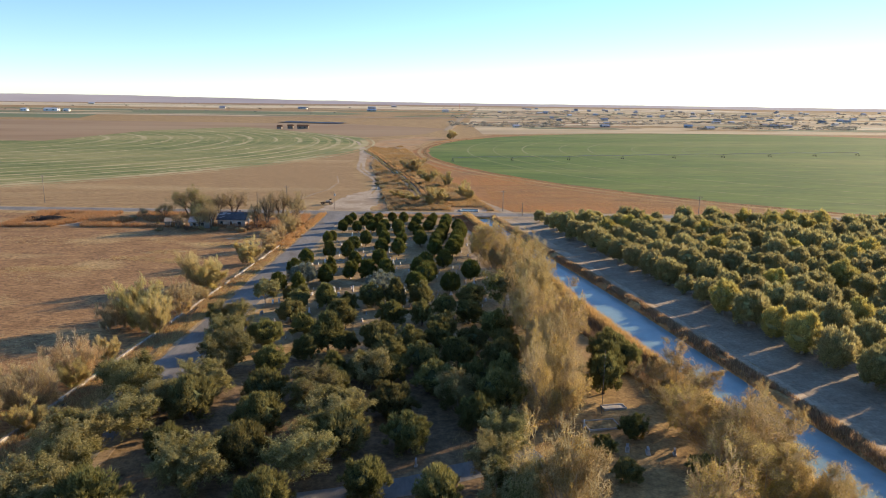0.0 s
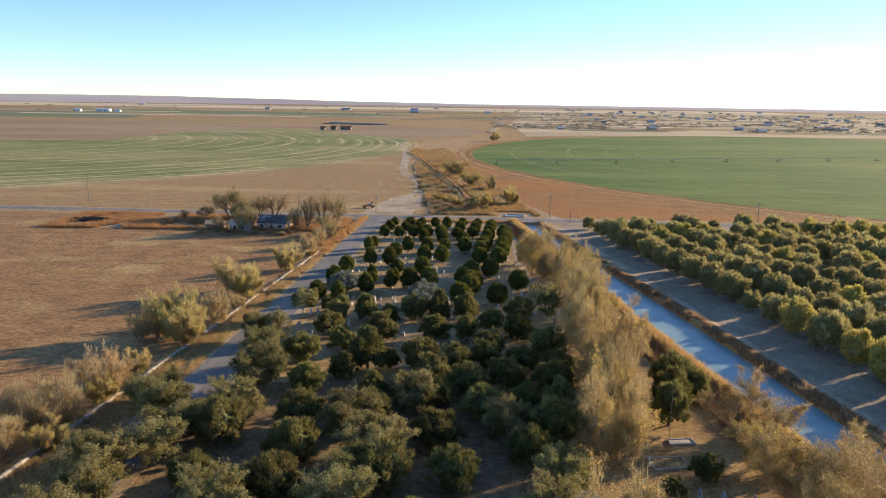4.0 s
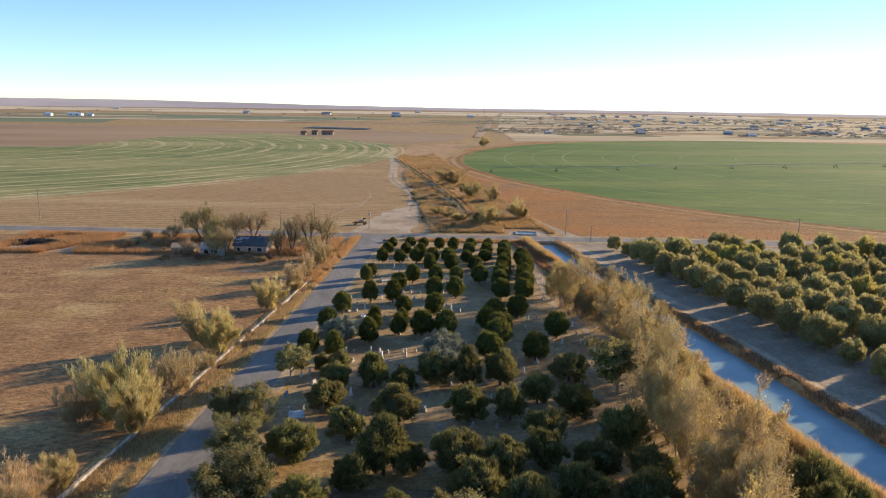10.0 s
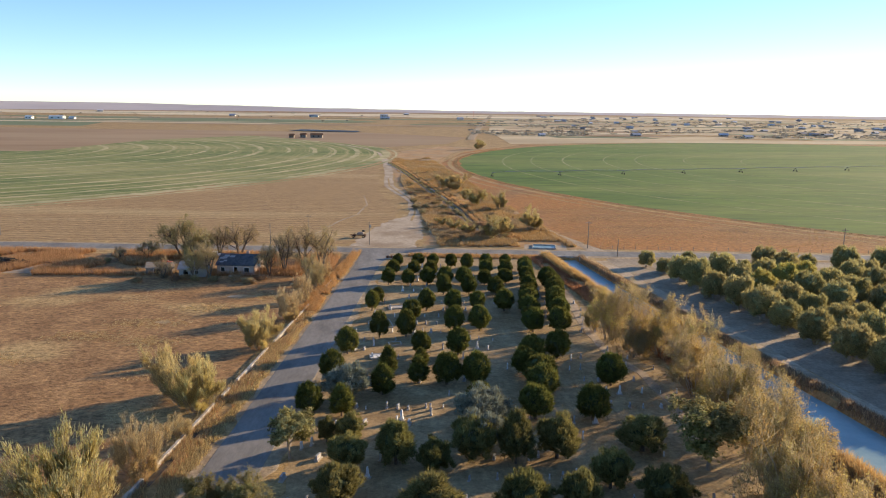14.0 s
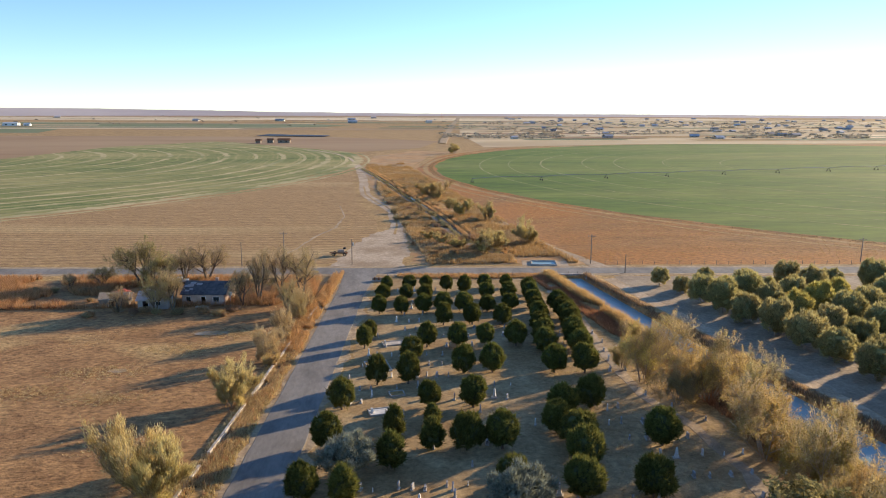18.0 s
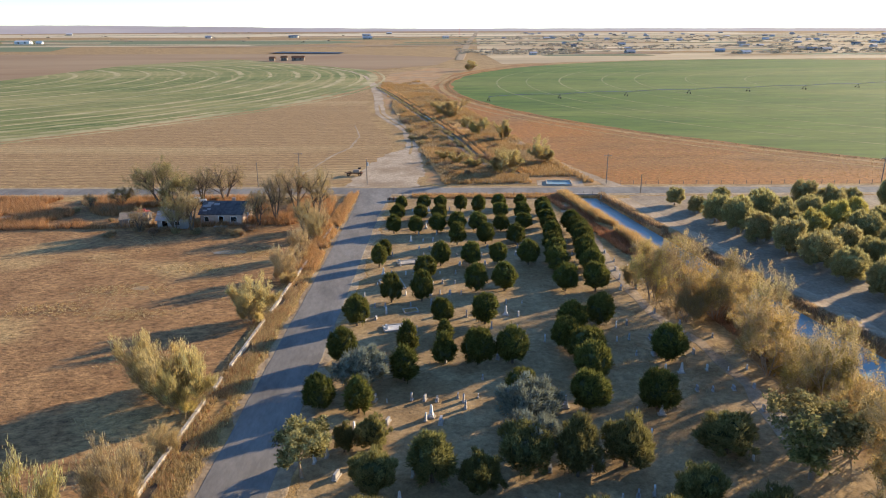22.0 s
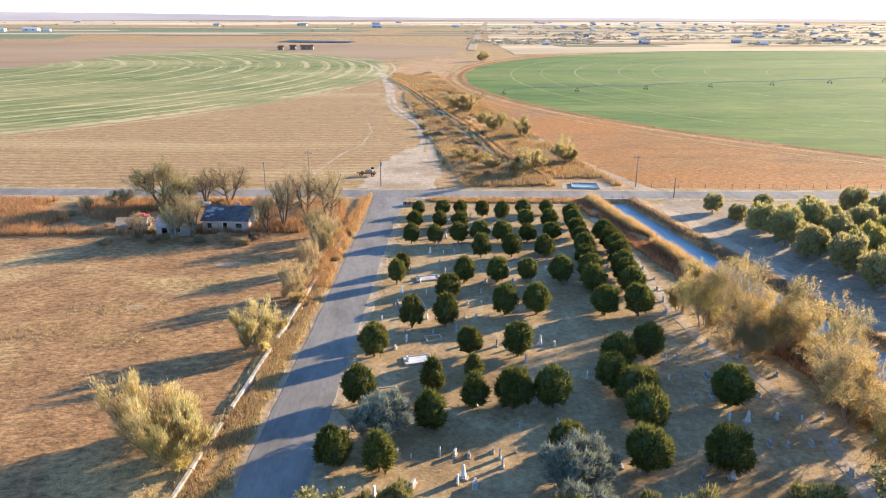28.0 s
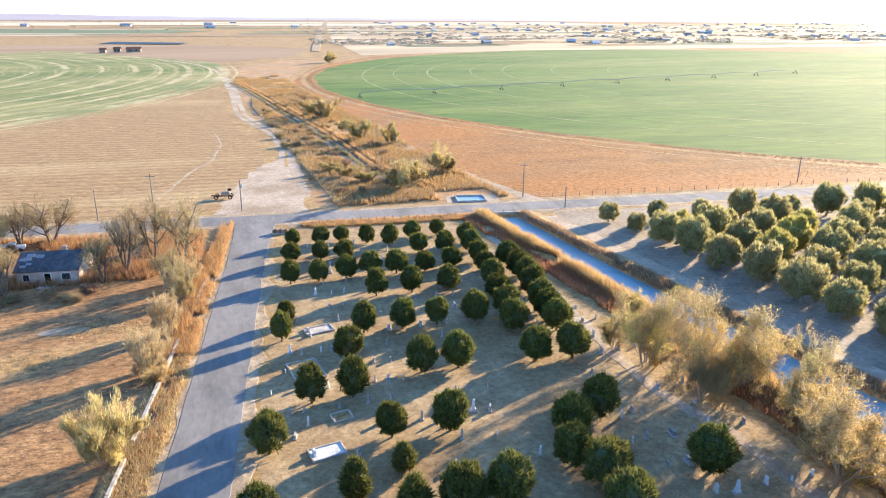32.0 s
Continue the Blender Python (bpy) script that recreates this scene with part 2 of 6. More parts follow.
MARBLE = surface("white_marble", (0.66, 0.65, 0.62), (0.82, 0.81, 0.78), 4, 0.55, stain=(0.45, 0.43, 0.39), stain_scale=1.5, bump=0.15, vary=0.12)
GRANITE = surface("grey_granite", (0.30, 0.29, 0.29), (0.50, 0.49, 0.48), 9, 0.5, stain=(0.24, 0.22, 0.2), stain_scale=1.5, bump=0.15, vary=0.25)
BARK = surface("grey_bark", (0.10, 0.075, 0.055), (0.24, 0.19, 0.145), 6, 0.95, bump=0.7, stretch=(1, 1, 0.25))
TIMBER = surface("weathered_timber", (0.20, 0.155, 0.115), (0.36, 0.30, 0.24), 3, 0.9, bump=0.4, stretch=(1, 1, 0.15), vary=0.15)
STUCCO = surface("faded_stucco", (0.46, 0.35, 0.29), (0.60, 0.47, 0.40), 0.8, 0.9, stain=(0.33, 0.25, 0.2), stain_scale=0.5, bump=0.3)
BLOCKGREY = surface("pale_plank_wall", (0.34, 0.33, 0.33), (0.50, 0.48, 0.46), 0.8, 0.9, stain=(0.34, 0.31, 0.28), stain_scale=0.6, bump=0.3, vary=0.1)
SHINGLE = surface("dark_shingle", (0.055, 0.055, 0.065), (0.13, 0.125, 0.13), 1.6, 0.85, stain=(0.19, 0.18, 0.18), stain_scale=0.5, bump=0.4)
TIN = surface("rusty_sheet_metal", (0.30, 0.29, 0.29), (0.50, 0.48, 0.47), 0.9, 0.4, stain=(0.30, 0.17, 0.10), stain_scale=0.7, stain_amount=0.7, bump=0.15, metal=0.4)
DARKSTEEL = surface("dull_dark_steel", (0.08, 0.08, 0.085), (0.15, 0.15, 0.15), 3, 0.7, bump=0.1)
PALEBARK = surface("pale_bark", (0.26, 0.21, 0.155), (0.44, 0.37, 0.28), 6, 0.95, bump=0.6, stretch=(1, 1, 0.25))
STEEL = surface("galvanised_steel", (0.35, 0.36, 0.37), (0.52, 0.53, 0.54), 3, 0.45, bump=0.1, metal=0.6)
RUBBER = surface("old_tyre_rubber", (0.012, 0.012, 0.012), (0.035, 0.033, 0.03), 5, 0.8, bump=0.3, vary=0.3)
RUST = surface("rusted_iron", (0.14, 0.06, 0.03), (0.28, 0.13, 0.06), 3, 0.85, bump=0.3)
REDPAINT = surface("faded_red_paint", (0.55, 0.10, 0.06), (0.68, 0.19, 0.12), 2, 0.5, bump=0.1)
WHITEPAINT = surface("white_paint", (0.72, 0.72, 0.70), (0.82, 0.82, 0.80), 2, 0.5, stain=(0.5, 0.46, 0.4), stain_scale=1, bump=0.1, vary=0.08)
DARKVOID = surface("dark_interior", (0.015, 0.014, 0.013), (0.03, 0.028, 0.026), 2, 0.9, bump=0)
ROOFMIX = surface("far_roofing", (0.30, 0.30, 0.33), (0.52, 0.52, 0.55), 0.05, 0.7, bump=0, vary=0.5)
WALLMIX = surface("far_wall", (0.42, 0.38, 0.34), (0.60, 0.56, 0.50), 0.05, 0.8, bump=0, vary=0.35)
GLASS = surface("dark_window_glass", (0.03, 0.035, 0.04), (0.05, 0.055, 0.06), 1, 0.15, bump=0, spec=0.6)

L_JUNIPER = foliage("juniper_leaf", (0.072, 0.085, 0.023), (0.20, 0.195, 0.055), 0.45, 0.012, 0.22)
L_CEDAR = foliage("cedar_leaf", (0.13, 0.13, 0.05), (0.315, 0.283, 0.107), 0.48, 0.012, 0.25)
L_OLIVE = foliage("olive_grey_leaf", (0.23, 0.208, 0.094), (0.48, 0.42, 0.195), 0.52, 0.015, 0.2)
L_BLUE = foliage("blue_grey_leaf", (0.17, 0.19, 0.15), (0.34, 0.36, 0.28), 0.35, 0.01, 0.12)
L_GOLD = foliage("turning_leaf", (0.36, 0.28, 0.09), (0.72, 0.565, 0.20), 0.66, 0.02, 0.2)
L_DULL = foliage("dull_olive_leaf", (0.27, 0.215, 0.09), (0.63, 0.50, 0.225), 0.64, 0.02, 0.15)
L_AMBER = foliage("amber_leaf", (0.38, 0.265, 0.08), (0.72, 0.515, 0.17), 0.66, 0.02, 0.15)
L_TWIG = foliage("bare_twig", (0.25, 0.195, 0.12), (0.60, 0.475, 0.29), 0.5, 0.015, 0.15)
L_BUSH = foliage("yellow_bush_leaf", (0.44, 0.35, 0.145), (0.76, 0.62, 0.30), 0.62, 0.012, 0.12)
L_PECAN = foliage("pecan_leaf", (0.30, 0.265, 0.125), (0.54, 0.47, 0.21), 0.6, 0.008, 0.12)
L_REED = foliage("dry_reed", (0.48, 0.275, 0.125), (0.80, 0.53, 0.27), 0.5, 0.015, 0.15)
L_RUSSET = foliage("russet_weed", (0.32, 0.18, 0.08), (0.68, 0.43, 0.21), 0.5, 0.02, 0.15)
L_STRAW = foliage("straw_grass", (0.30, 0.215, 0.11), (0.78, 0.60, 0.33), 0.45, 0.015, 0.15)
# Far trees: leaf colour greyed to carry the haze of distance.
L_FAR = foliage("haze_grey_leaf", (0.27, 0.26, 0.215), (0.40, 0.37, 0.30), 0.45, 0.02, 0.2)
L_YELLOW = foliage("yellow_pecan_leaf", (0.39, 0.34, 0.11), (0.64, 0.55, 0.18), 0.55, 0.008, 0.15)
L_SCRUB = foliage("grey_scrub", (0.20, 0.145, 0.08), (0.50, 0.39, 0.23), 0.4, 0.03, 0.2)
# Crown fillers, coloured darker than the leaves to give shade between tufts.
CORE_J = surface("juniper_inner_shade", (0.05, 0.058, 0.022), (0.09, 0.10, 0.038), 3, bump=0.5, vary=0.2)
CORE_B = surface("cypress_inner_shade", (0.10, 0.115, 0.09), (0.18, 0.20, 0.155), 3, bump=0.5, vary=0.2)
CORE_P = surface("pecan_inner_shade", (0.19, 0.18, 0.07), (0.31, 0.285, 0.11), 3, bump=0.5, vary=0.2)


# ---- helpers of the place ----
def mesh_ob(name, verts, faces, material, parent=None, label="", smooth=False):
    me = bpy.data.meshes.new(name)
    me.from_pydata([tuple(map(float, v)) for v in verts], [], [tuple(int(i) for i in f) for f in faces])
    me.materials.append(material)
    if smooth:
        me.polygons.foreach_set("use_smooth", [True] * len(me.polygons))
    me.update()
    ob = new(name, me)
    if parent:
        ob.parent = parent
    if label:
        tagged(ob, label)
    return ob


def part(name, bm, material, parent, label="", smooth=False):
    me = bpy.data.meshes.new(name)
    bm.normal_update()
    bm.to_mesh(me)
    bm.free()
    me.materials.append(material)
    if smooth:
        me.polygons.foreach_set("use_smooth", [True] * len(me.polygons))
    ob = new(name, me)
    if parent:
        ob.parent = parent
    if label:
        tagged(ob, label)
    return ob


def thing(name, label, category, group="", at=(0, 0, 0), turn=0.0):
    e = new(name)
    e.empty_display_size = 0.3
    e.matrix_basis = pose(*at, 0, 0, turn)
    return tagged(e, label, category, group)


def add_box(bm, x0, x1, y0, y1, z0, z1, bevel=0.0):
    vs = bmesh.ops.create_cube(bm, size=1.0)["verts"]
    for v in vs:
        v.co = Vector(((x0 + x1) / 2 + v.co.x * (x1 - x0), (y0 + y1) / 2 + v.co.y * (y1 - y0), (z0 + z1) / 2 + v.co.z * (z1 - z0)))
    if bevel:
        es = list({e for v in vs for e in v.link_edges})
        bmesh.ops.bevel(bm, geom=es, offset=bevel, segments=1, affect="EDGES")
    return bm


def box(x0, x1, y0, y1, z0, z1, bevel=0.0):
    return add_box(bmesh.new(), x0, x1, y0, y1, z0, z1, bevel)


def add_tube(bm, p, q, r0, r1, sides=6, caps=True):
    p, q = Vector(p), Vector(q)
    axis = (q - p).to_track_quat("Z", "Y").to_matrix().to_4x4()
    vs = bmesh.ops.create_cone(bm, cap_ends=caps, segments=sides, radius1=r0, radius2=r1, depth=(q - p).length)["verts"]
    bmesh.ops.transform(bm, matrix=Matrix.Translation((p + q) / 2) @ axis, verts=vs)
    return bm


def tube(p, q, r0, r1, sides=6):
    return add_tube(bmesh.new(), p, q, r0, r1, sides)


def torus(R, r, n=14, k=6):
    vs, fs = [], []
    for i in range(n):
        for j in range(k):
            a, b = 2 * math.pi * i / n, 2 * math.pi * j / k
            vs.append(((R + r * math.cos(b)) * math.cos(a), (R + r * math.cos(b)) * math.sin(a), r * math.sin(b)))
            fs.append((i * k + j, (i + 1) % n * k + j, (i + 1) % n * k + (j + 1) % k, i * k + (j + 1) % k))
    return vs, fs


# ---- plan ----
def canal_x(y):
    return 30.2 + (254 - min(max(y, -400), 262)) * 0.141


def road_y(x):
    return 264.0 - 0.057 * x


def drive_x(y):
    return -26.1 - (260 - y) * 0.074 if y > 110 else -37.2 - (110 - y) * 0.10


def wall_x(y):
    return -33.8 - (235 - y) * 0.110


def step(a, b, v):
    t = min(max((v - a) / (b - a), 0), 1)
    return t * t * (3 - 2 * t)


def narrow(side, y):
    """How far the canal's bank on that side draws in towards the road."""
    return (2.5 if side > 0 else 1.6) * step(130, 225, y)


def hgt(x, y):
    """Height of the ground: flat, but for the canal's trench and its two banks."""
    u = x - canal_x(y)
    u = abs(u) + narrow(u, y)
    stop = step(256.6, 255.8, y + 0.057 * (x - 30.2))
    z = 0.0
    if u < 11:
        bank = 0.55 * step(11, 7.5, u) * (0.8 + 0.4 * noise.noise((x * 0.2, y * 0.2, 0)))
        z = bank + (-2.4 - bank) * step(6.7, 4.3, u)
    return z * stop


def grid_sheet(name, us, ys, xof, material, lift=0.0, draped=True):
    vs, fs = [], []
    for y in ys:
        for u in us:
            x = xof(u, y)
            vs.append((x, y, (hgt(x, y) if draped else 0) + lift))
    w = len(us)
    for j in range(len(ys) - 1):
        for i in range(w - 1):
            a = j * w + i
            fs.append((a, a + 1, a + w + 1, a + w))
    return mesh_ob(name, vs, fs, material)


def ribbon(name, line, material, lift=0.03, parent=None, ragged=0.0, lab=("", "")):
    """A strip along centre points (x, y, width), resampled, with ragged edges."""
    pts = []
    for (x0, y0, w0), (x1, y1, w1) in zip(line, line[1:]):
        k = max(1, int(math.hypot(x1 - x0, y1 - y0) / 3.0))
        k = min(k, 60)
        pts += [(x0 + (x1 - x0) * i / k, y0 + (y1 - y0) * i / k, w0 + (w1 - w0) * i / k) for i in range(k)]
    pts.append(line[-1])
    vs, fs = [], []
    for i, (x, y, w) in enumerate(pts):
        a, b = pts[max(i - 1, 0)], pts[min(i + 1, len(pts) - 1)]
        d = Vector((b[0] - a[0], b[1] - a[1])).normalized()
        nx, ny = -d.y, d.x
        e1 = 1 + ragged * noise.noise((x * 0.3, y * 0.3, 3.1))
        e2 = 1 + ragged * noise.noise((x * 0.3, y * 0.3, 9.7))
        for s, dz in ((0.5 * e1, -0.04), (0.47 * e1, lift), (0.0, lift + 0.02), (-0.47 * e2, lift), (-0.5 * e2, -0.04)):
            px, py = x + nx * w * s, y + ny * w * s
            vs.append((px, py, hgt(px, py) + dz))
        if i:
            o = 5 * i
            fs += [(o - 5 + k, o - 4 + k, o + 1 + k, o + k) for k in range(4)]
    ob = mesh_ob(name, vs, [f[::-1] for f in fs], material, parent)
    return tagged(ob, lab[0], lab[1], kind="structure")


def patch(name, corners, material, lift, lab, rough=0.0):
    """A flat piece of land; with rough, its outline wanders by that many metres."""
    pts = []
    for (x0, y0), (x1, y1) in zip(corners, corners[1:] + corners[:1]):
        k = max(1, min(80, int(math.hypot(x1 - x0, y1 - y0) / 2.0))) if rough else 1
        for i in range(k):
            x, y = x0 + (x1 - x0) * i / k, y0 + (y1 - y0) * i / k
            pts.append((x + rough * noise.noise((x * 0.25, y * 0.25, 1)), y + rough * noise.noise((x * 0.25, y * 0.25, 8)), lift))
    ob = mesh_ob(name, pts, [range(len(pts))], material)
    return tagged(ob, lab[0], lab[1], kind="structure")


# ---- ground ----
us = [-6000, -3500, -2000, -1200, -700, -400, -250, -160, -110, -80, -60, -48, -38, -30, -24, -20, -16, -13]
us += [u * 0.5 for u in range(-22, 23)]
us += [13, 16, 20, 26, 34, 44, 60, 80, 110, 160, 250, 400, 700, 1200, 2000, 3500, 6000]
ys = [-1500, -900, -500, -300, -180, -120] + list(range(-80, 254, 4)) + [254.6, 255.2, 255.8, 256.4, 257.0, 258, 259, 260, 261, 262]
ys += [266, 272, 280, 290, 300, 330, 370, 420, 500, 600, 750, 900, 1200, 1600, 2200, 3000, 3900, 4900]
ground = tagged(grid_sheet("ground", us, ys, lambda u, y: canal_x(y) + u, EARTH), "flat dry plain of tan grass and bare earth", "ground", kind="structure")

patch("fallow_field", [(-700, -200), (-82, -200), (wall_x(60) - 2, 60), (wall_x(235) - 1, 235), (-52, 256), (-700, 294)], FALLOW, 0.012,
      ("brown fallow field with pale grass patches", "field"))
patch("stubble_field", [(-700, 313), (-60, 275.5), (-36, 275), (-22, 292), (-22, 350), (-33, 415), (-38, 490), (-46, 640), (-60, 770), (-700, 800)], STUBBLE, 0.012,
      ("ploughed tan stubble field with faint furrows", "field"), 2.0)
patch("orange_field", [(44, 269), (35, 300), (24, 350), (14, 450), (4, 600), (30, 740), (110, 880), (900, 1000), (900, 222)], ORANGE, 0.016,
      ("field of orange-brown dry grass round the crop circle", "field"))


def disc(name, cx, cy, r0, material, lift, lab, rough=2.0):
    vs = []
    for i in range(360):
        a = 2 * math.pi * i / 360
        r = r0 + rough * (noise.noise((a * 14, cx, 0)) + 0.5 * noise.noise((a * 60, cx, 0)))
        x, y = cx + r * math.cos(a), cy + r * math.sin(a)
        vs.append((x, y, lift))
    return tagged(mesh_ob(name, vs, [range(360)], material), lab[0], lab[1], kind="structure")


patch("weedy_ground", [(-12, 273), (20, 271), (42, 269), (35, 300), (24, 350), (14, 450), (4, 600), (18, 730), (50, 800), (14, 830), (-30, 740), (-36, 610), (-28, 480), (-20, 415), (-10, 370), (-9, 310)],
      surface("weedy_ground", (0.36, 0.185, 0.075), (0.56, 0.36, 0.17), 0.12, stain=(0.34, 0.25, 0.15), stain_scale=0.05, stain_amount=0.8, bump=0.8, bump_scale=1.2), 0.024,
      ("rough ground with orange-brown weeds along the ditch", "ground"), 3.5)
patch("cemetery_ground", [(-31, 112), (-29.5, 140), (-27, 175), (-24, 215), (-20.5, 256), (16, 254.5), (18, 236), (24, 200), (29, 160), (31, 130), (33, 104), (14, 106), (-12, 110)],
      surface("trodden_grave_earth", (0.30, 0.20, 0.098), (0.50, 0.365, 0.195), 0.35, stain=(0.265, 0.16, 0.068), stain_scale=0.08, stain_amount=0.7, bump=0.5, bump_scale=3, grit=0.35), 0.010,
      ("pale trodden earth and thin dry grass between the graves", "ground"), 2.5)
# Litter under the cedars, its brown deepened to stand in for tree shade.
patch("shade_darkened_litter", [(-46, 20), (-44, 60), (-39, 84), (-33, 100), (-20, 106), (0, 104), (16, 98), (19, 70), (16, 40), (12, 10)],
      surface("shade_darkened_litter", (0.12, 0.08, 0.045), (0.27, 0.18, 0.10), 0.5, stain=(0.38, 0.26, 0.13), stain_scale=0.12, stain_amount=0.5, bump=0.6, grit=0.4), 0.012,
      ("brown needle litter under the old cedars, darkened for tree shade", "ground"), 3.0)
disc("crop_circle", 397, 584, 379, GREEN_E, 0.04, ("green crop circle watered by a centre pivot", "field"))
disc("crop_circle", -470, 680, 425, GREEN_W, 0.04, ("cut green crop circle with pale mowing rings", "field"), 7.0)
patch("brown_field", [(-1500, 640), (-350, 690), (-330, 905), (-240, 1050), (-50, 800), (20, 880), (55, 1050), (-100, 1190), (-1500, 1330)], BROWN, 0.13,
      ("far brown field beyond the crop circle", "field"))
patch("green_field", [(-2600, 1800), (-300, 1650), (-100, 1900), (-250, 2150), (-2600, 2300)], FARGREEN, 0.22, ("far green field strip", "field"))
patch("green_field", [(-1300, 1340), (-620, 1360), (-700, 1640), (-1300, 1700)], FARGREEN, 0.25, ("far green field strip", "field"))
patch("tan_field", [(-3500, 2750), (1500, 2750), (1500, 3600), (-3500, 3600)], PALE, 0.3, ("pale tan grassland far off", "field"))
patch("tan_field", [(95, 890), (300, 960), (900, 990), (2400, 1000), (4000, 1400), (4000, 2700), (250, 2700), (110, 1300)], TAN, 0.2, ("pale tan grassland round the town", "field"))
patch("brown_field", [(-3800, 3650), (4200, 3650), (4200, 4600), (-3800, 4600)], BROWN, 0.3, ("far brown plain under the horizon", "field"))
rf = random.Random(5)
for i in range(120):
    y = 1060 + 2500 * rf.random() ** 1.3
    x = rf.uniform(0.07, 0.9) * y
    w, d = rf.uniform(60, 380), rf.uniform(14, 60) * (0.6 + y / 2500)
    patch("far_plot", [(x, y), (x + w, y + rf.uniform(-12, 12)), (x + w * 0.95, y + d), (x - w * 0.05, y + d)], rf.choice([BROWN, PALE, TAN, BROWN, PALE, FARGREEN, EARTH]), 0.32 + 0.004 * i,
          ("far plot of farm land", "field"))
for i in range(40):
    y = 1500 + 2200 * rf.random()
    x = rf.uniform(-0.8, 0.02) * y
    w, d = rf.uniform(200, 700), rf.uniform(25, 110)
    patch("far_plot", [(x, y), (x + w, y), (x + w * 0.95, y + d), (x, y + d)], rf.choice([BROWN, FARGREEN, TAN, PALE, BROWN]), 0.32 + 0.004 * i, ("far plot of farm land", "field"))

# low hills on the horizon
vs, fs = [], []
N = 220
for i in range(N):
    a = radians(-75 + 150 * i / (N - 1))
    left = step(4, -28, math.degrees(a))
    top = 13 + 27 * left + 9 * left * noise.noise((i * 0.11, 0, 0)) + 3 * noise.noise((i * 0.35, 4, 0))
    for r, z in ((4350, -1), (4500, top * 0.55), (4650, top), (4850, top * 0.6)):
        vs.append((r * math.sin(a), r * math.cos(a), z))
    if i:
        for k in range(3):
            o = 4 * i + k
            fs.append((o - 4, o, o + 1, o - 3))
tagged(mesh_ob("backdrop", vs, fs, HILL, smooth=True), "low hills along the horizon, coloured pale for haze", "hills", kind="structure")

# orchard floor, verges, tracks, roads
def orchard_x(y):
    return 54.3 + (224 - y) * 0.172


patch("orchard_floor", [(canal_x(-60) + 11, -60), (330, -60), (330, 238), (50, 254.5), (42, 255), (canal_x(250) + 11, 250)], DUST, 0.012,
      ("bare grey dirt of the orchard floor", "ground"))
ribbon("dirt_track", [(canal_x(y) + 9.2, y, 3.6) for y in (252, 200, 140, 80, 20, -60)], SAND, 0.05, ragged=0.35, lab=("pale dirt track along the canal", "track"))
ribbon("dirt_track", [(21.8, 246, 2.2), (22.0, 216, 2.2), (20.9, 193, 1.9), (20.9, 186, 1.8), (21.4, 176, 1.8), (22.4, 171, 1.8), (24.1, 165, 1.9), (24.9, 159, 2.1), (25.6, 152, 1.8), (24.8, 145, 2.8), (23.5, 137, 1.4)],
       SAND, 0.05, ragged=0.7, lab=("pale dirt path beside the canal bank", "track"))
ribbon("road_shoulder", [(x, road_y(x), 11.5) for x in (-600, -300, -120, -40, 40, 130, 400)], VERGE, 0.035, ragged=0.35, lab=("sandy shoulder of the country road", "shoulder"))
ribbon("road", [(x, road_y(x), 7.3) for x in (-600, -300, -120, -40, 40, 130, 400)], ASPHALT, 0.06, ragged=0.04, lab=("grey asphalt country road", "road"))
ribbon("drive_shoulder", [(drive_x(y) + 0.1, y, 9.6) for y in (259, 230, 200, 170, 140, 110, 80, 50)], VERGE, 0.035, ragged=0.45, lab=("sandy edge of the cemetery drive", "shoulder"))
ribbon("cemetery_drive", [(drive_x(262), 262, 9.5), (drive_x(255), 255, 8.4)] + [(drive_x(y) - 0.2, y, 7.3) for y in (240, 220, 200, 170, 140, 110, 80, 50, 20)], ASPHALT, 0.075, ragged=0.06,
       lab=("grey asphalt drive along the cemetery", "road"))
ribbon("cross_drive", [(-38, 54, 4.4), (-15, 59, 4.4), (2.5, 63.5, 4.4), (19, 71, 4)], ASPHALT, 0.05, ragged=0.15, lab=("narrow asphalt lane between the trees", "road"))
patch("sandy_turnout", [(-36, 268.5), (-34, 279), (-31.5, 288), (-29.5, 303), (-27, 314), (-24.5, 323), (-19, 331), (-15.5, 333), (-12.4, 328), (-11.6, 314), (-12.2, 303), (-11.4, 290), (-13.2, 281), (-13.5, 270), (-14, 267.5)],
      SAND, 0.026, ("wide pale sandy turnout beside the road", "ground"), 2.4)
track_line = [(-16, 322), (-14.8, 340), (-15, 356), (-15.5, 377), (-19, 395), (-23.4, 411), (-29.3, 441), (-31.5, 480), (-32.8, 521), (-36, 570), (-39.6, 620), (-50, 710), (-66, 775), (-93, 836), (-140, 905)]
ribbon("farm_track", [(x, y, 5.0 + 0.004 * (y - 322)) for x, y in track_line], SAND, 0.03, ragged=0.4, lab=("pale dirt farm track leading north", "track"))
ribbon("track_crown", [(x, y, 0.9) for x, y in track_line[:8]], EARTH, 0.06, ragged=0.8, lab=("strip of dry grass between the wheel ruts", "grass strip"))
ribbon("farm_track", [(42, 266, 5), (41.3, 270, 4.4), (35.5, 289, 3.6), (30.8, 315, 3.4), (24.8, 361, 3.2), (19.3, 409, 3), (14.2, 440, 2.6)], SAND, 0.04, ragged=0.45, lab=("narrow pale track beside the weeds", "track"))
for r, w in ((345, 1.3), (322, 0.9), (296, 1.5), (262, 0.9), (236, 1.2), (196, 0.9), (150, 0.9)):
    ribbon("wheel_track", [(397 + r * math.cos(radians(a)), 584 + r * math.sin(radians(a)), w) for a in range(95, 271, 5)], TRACKLINE, 0.06, ragged=0.9, lab=("pale wheel track curving through the crop", "wheel track"))
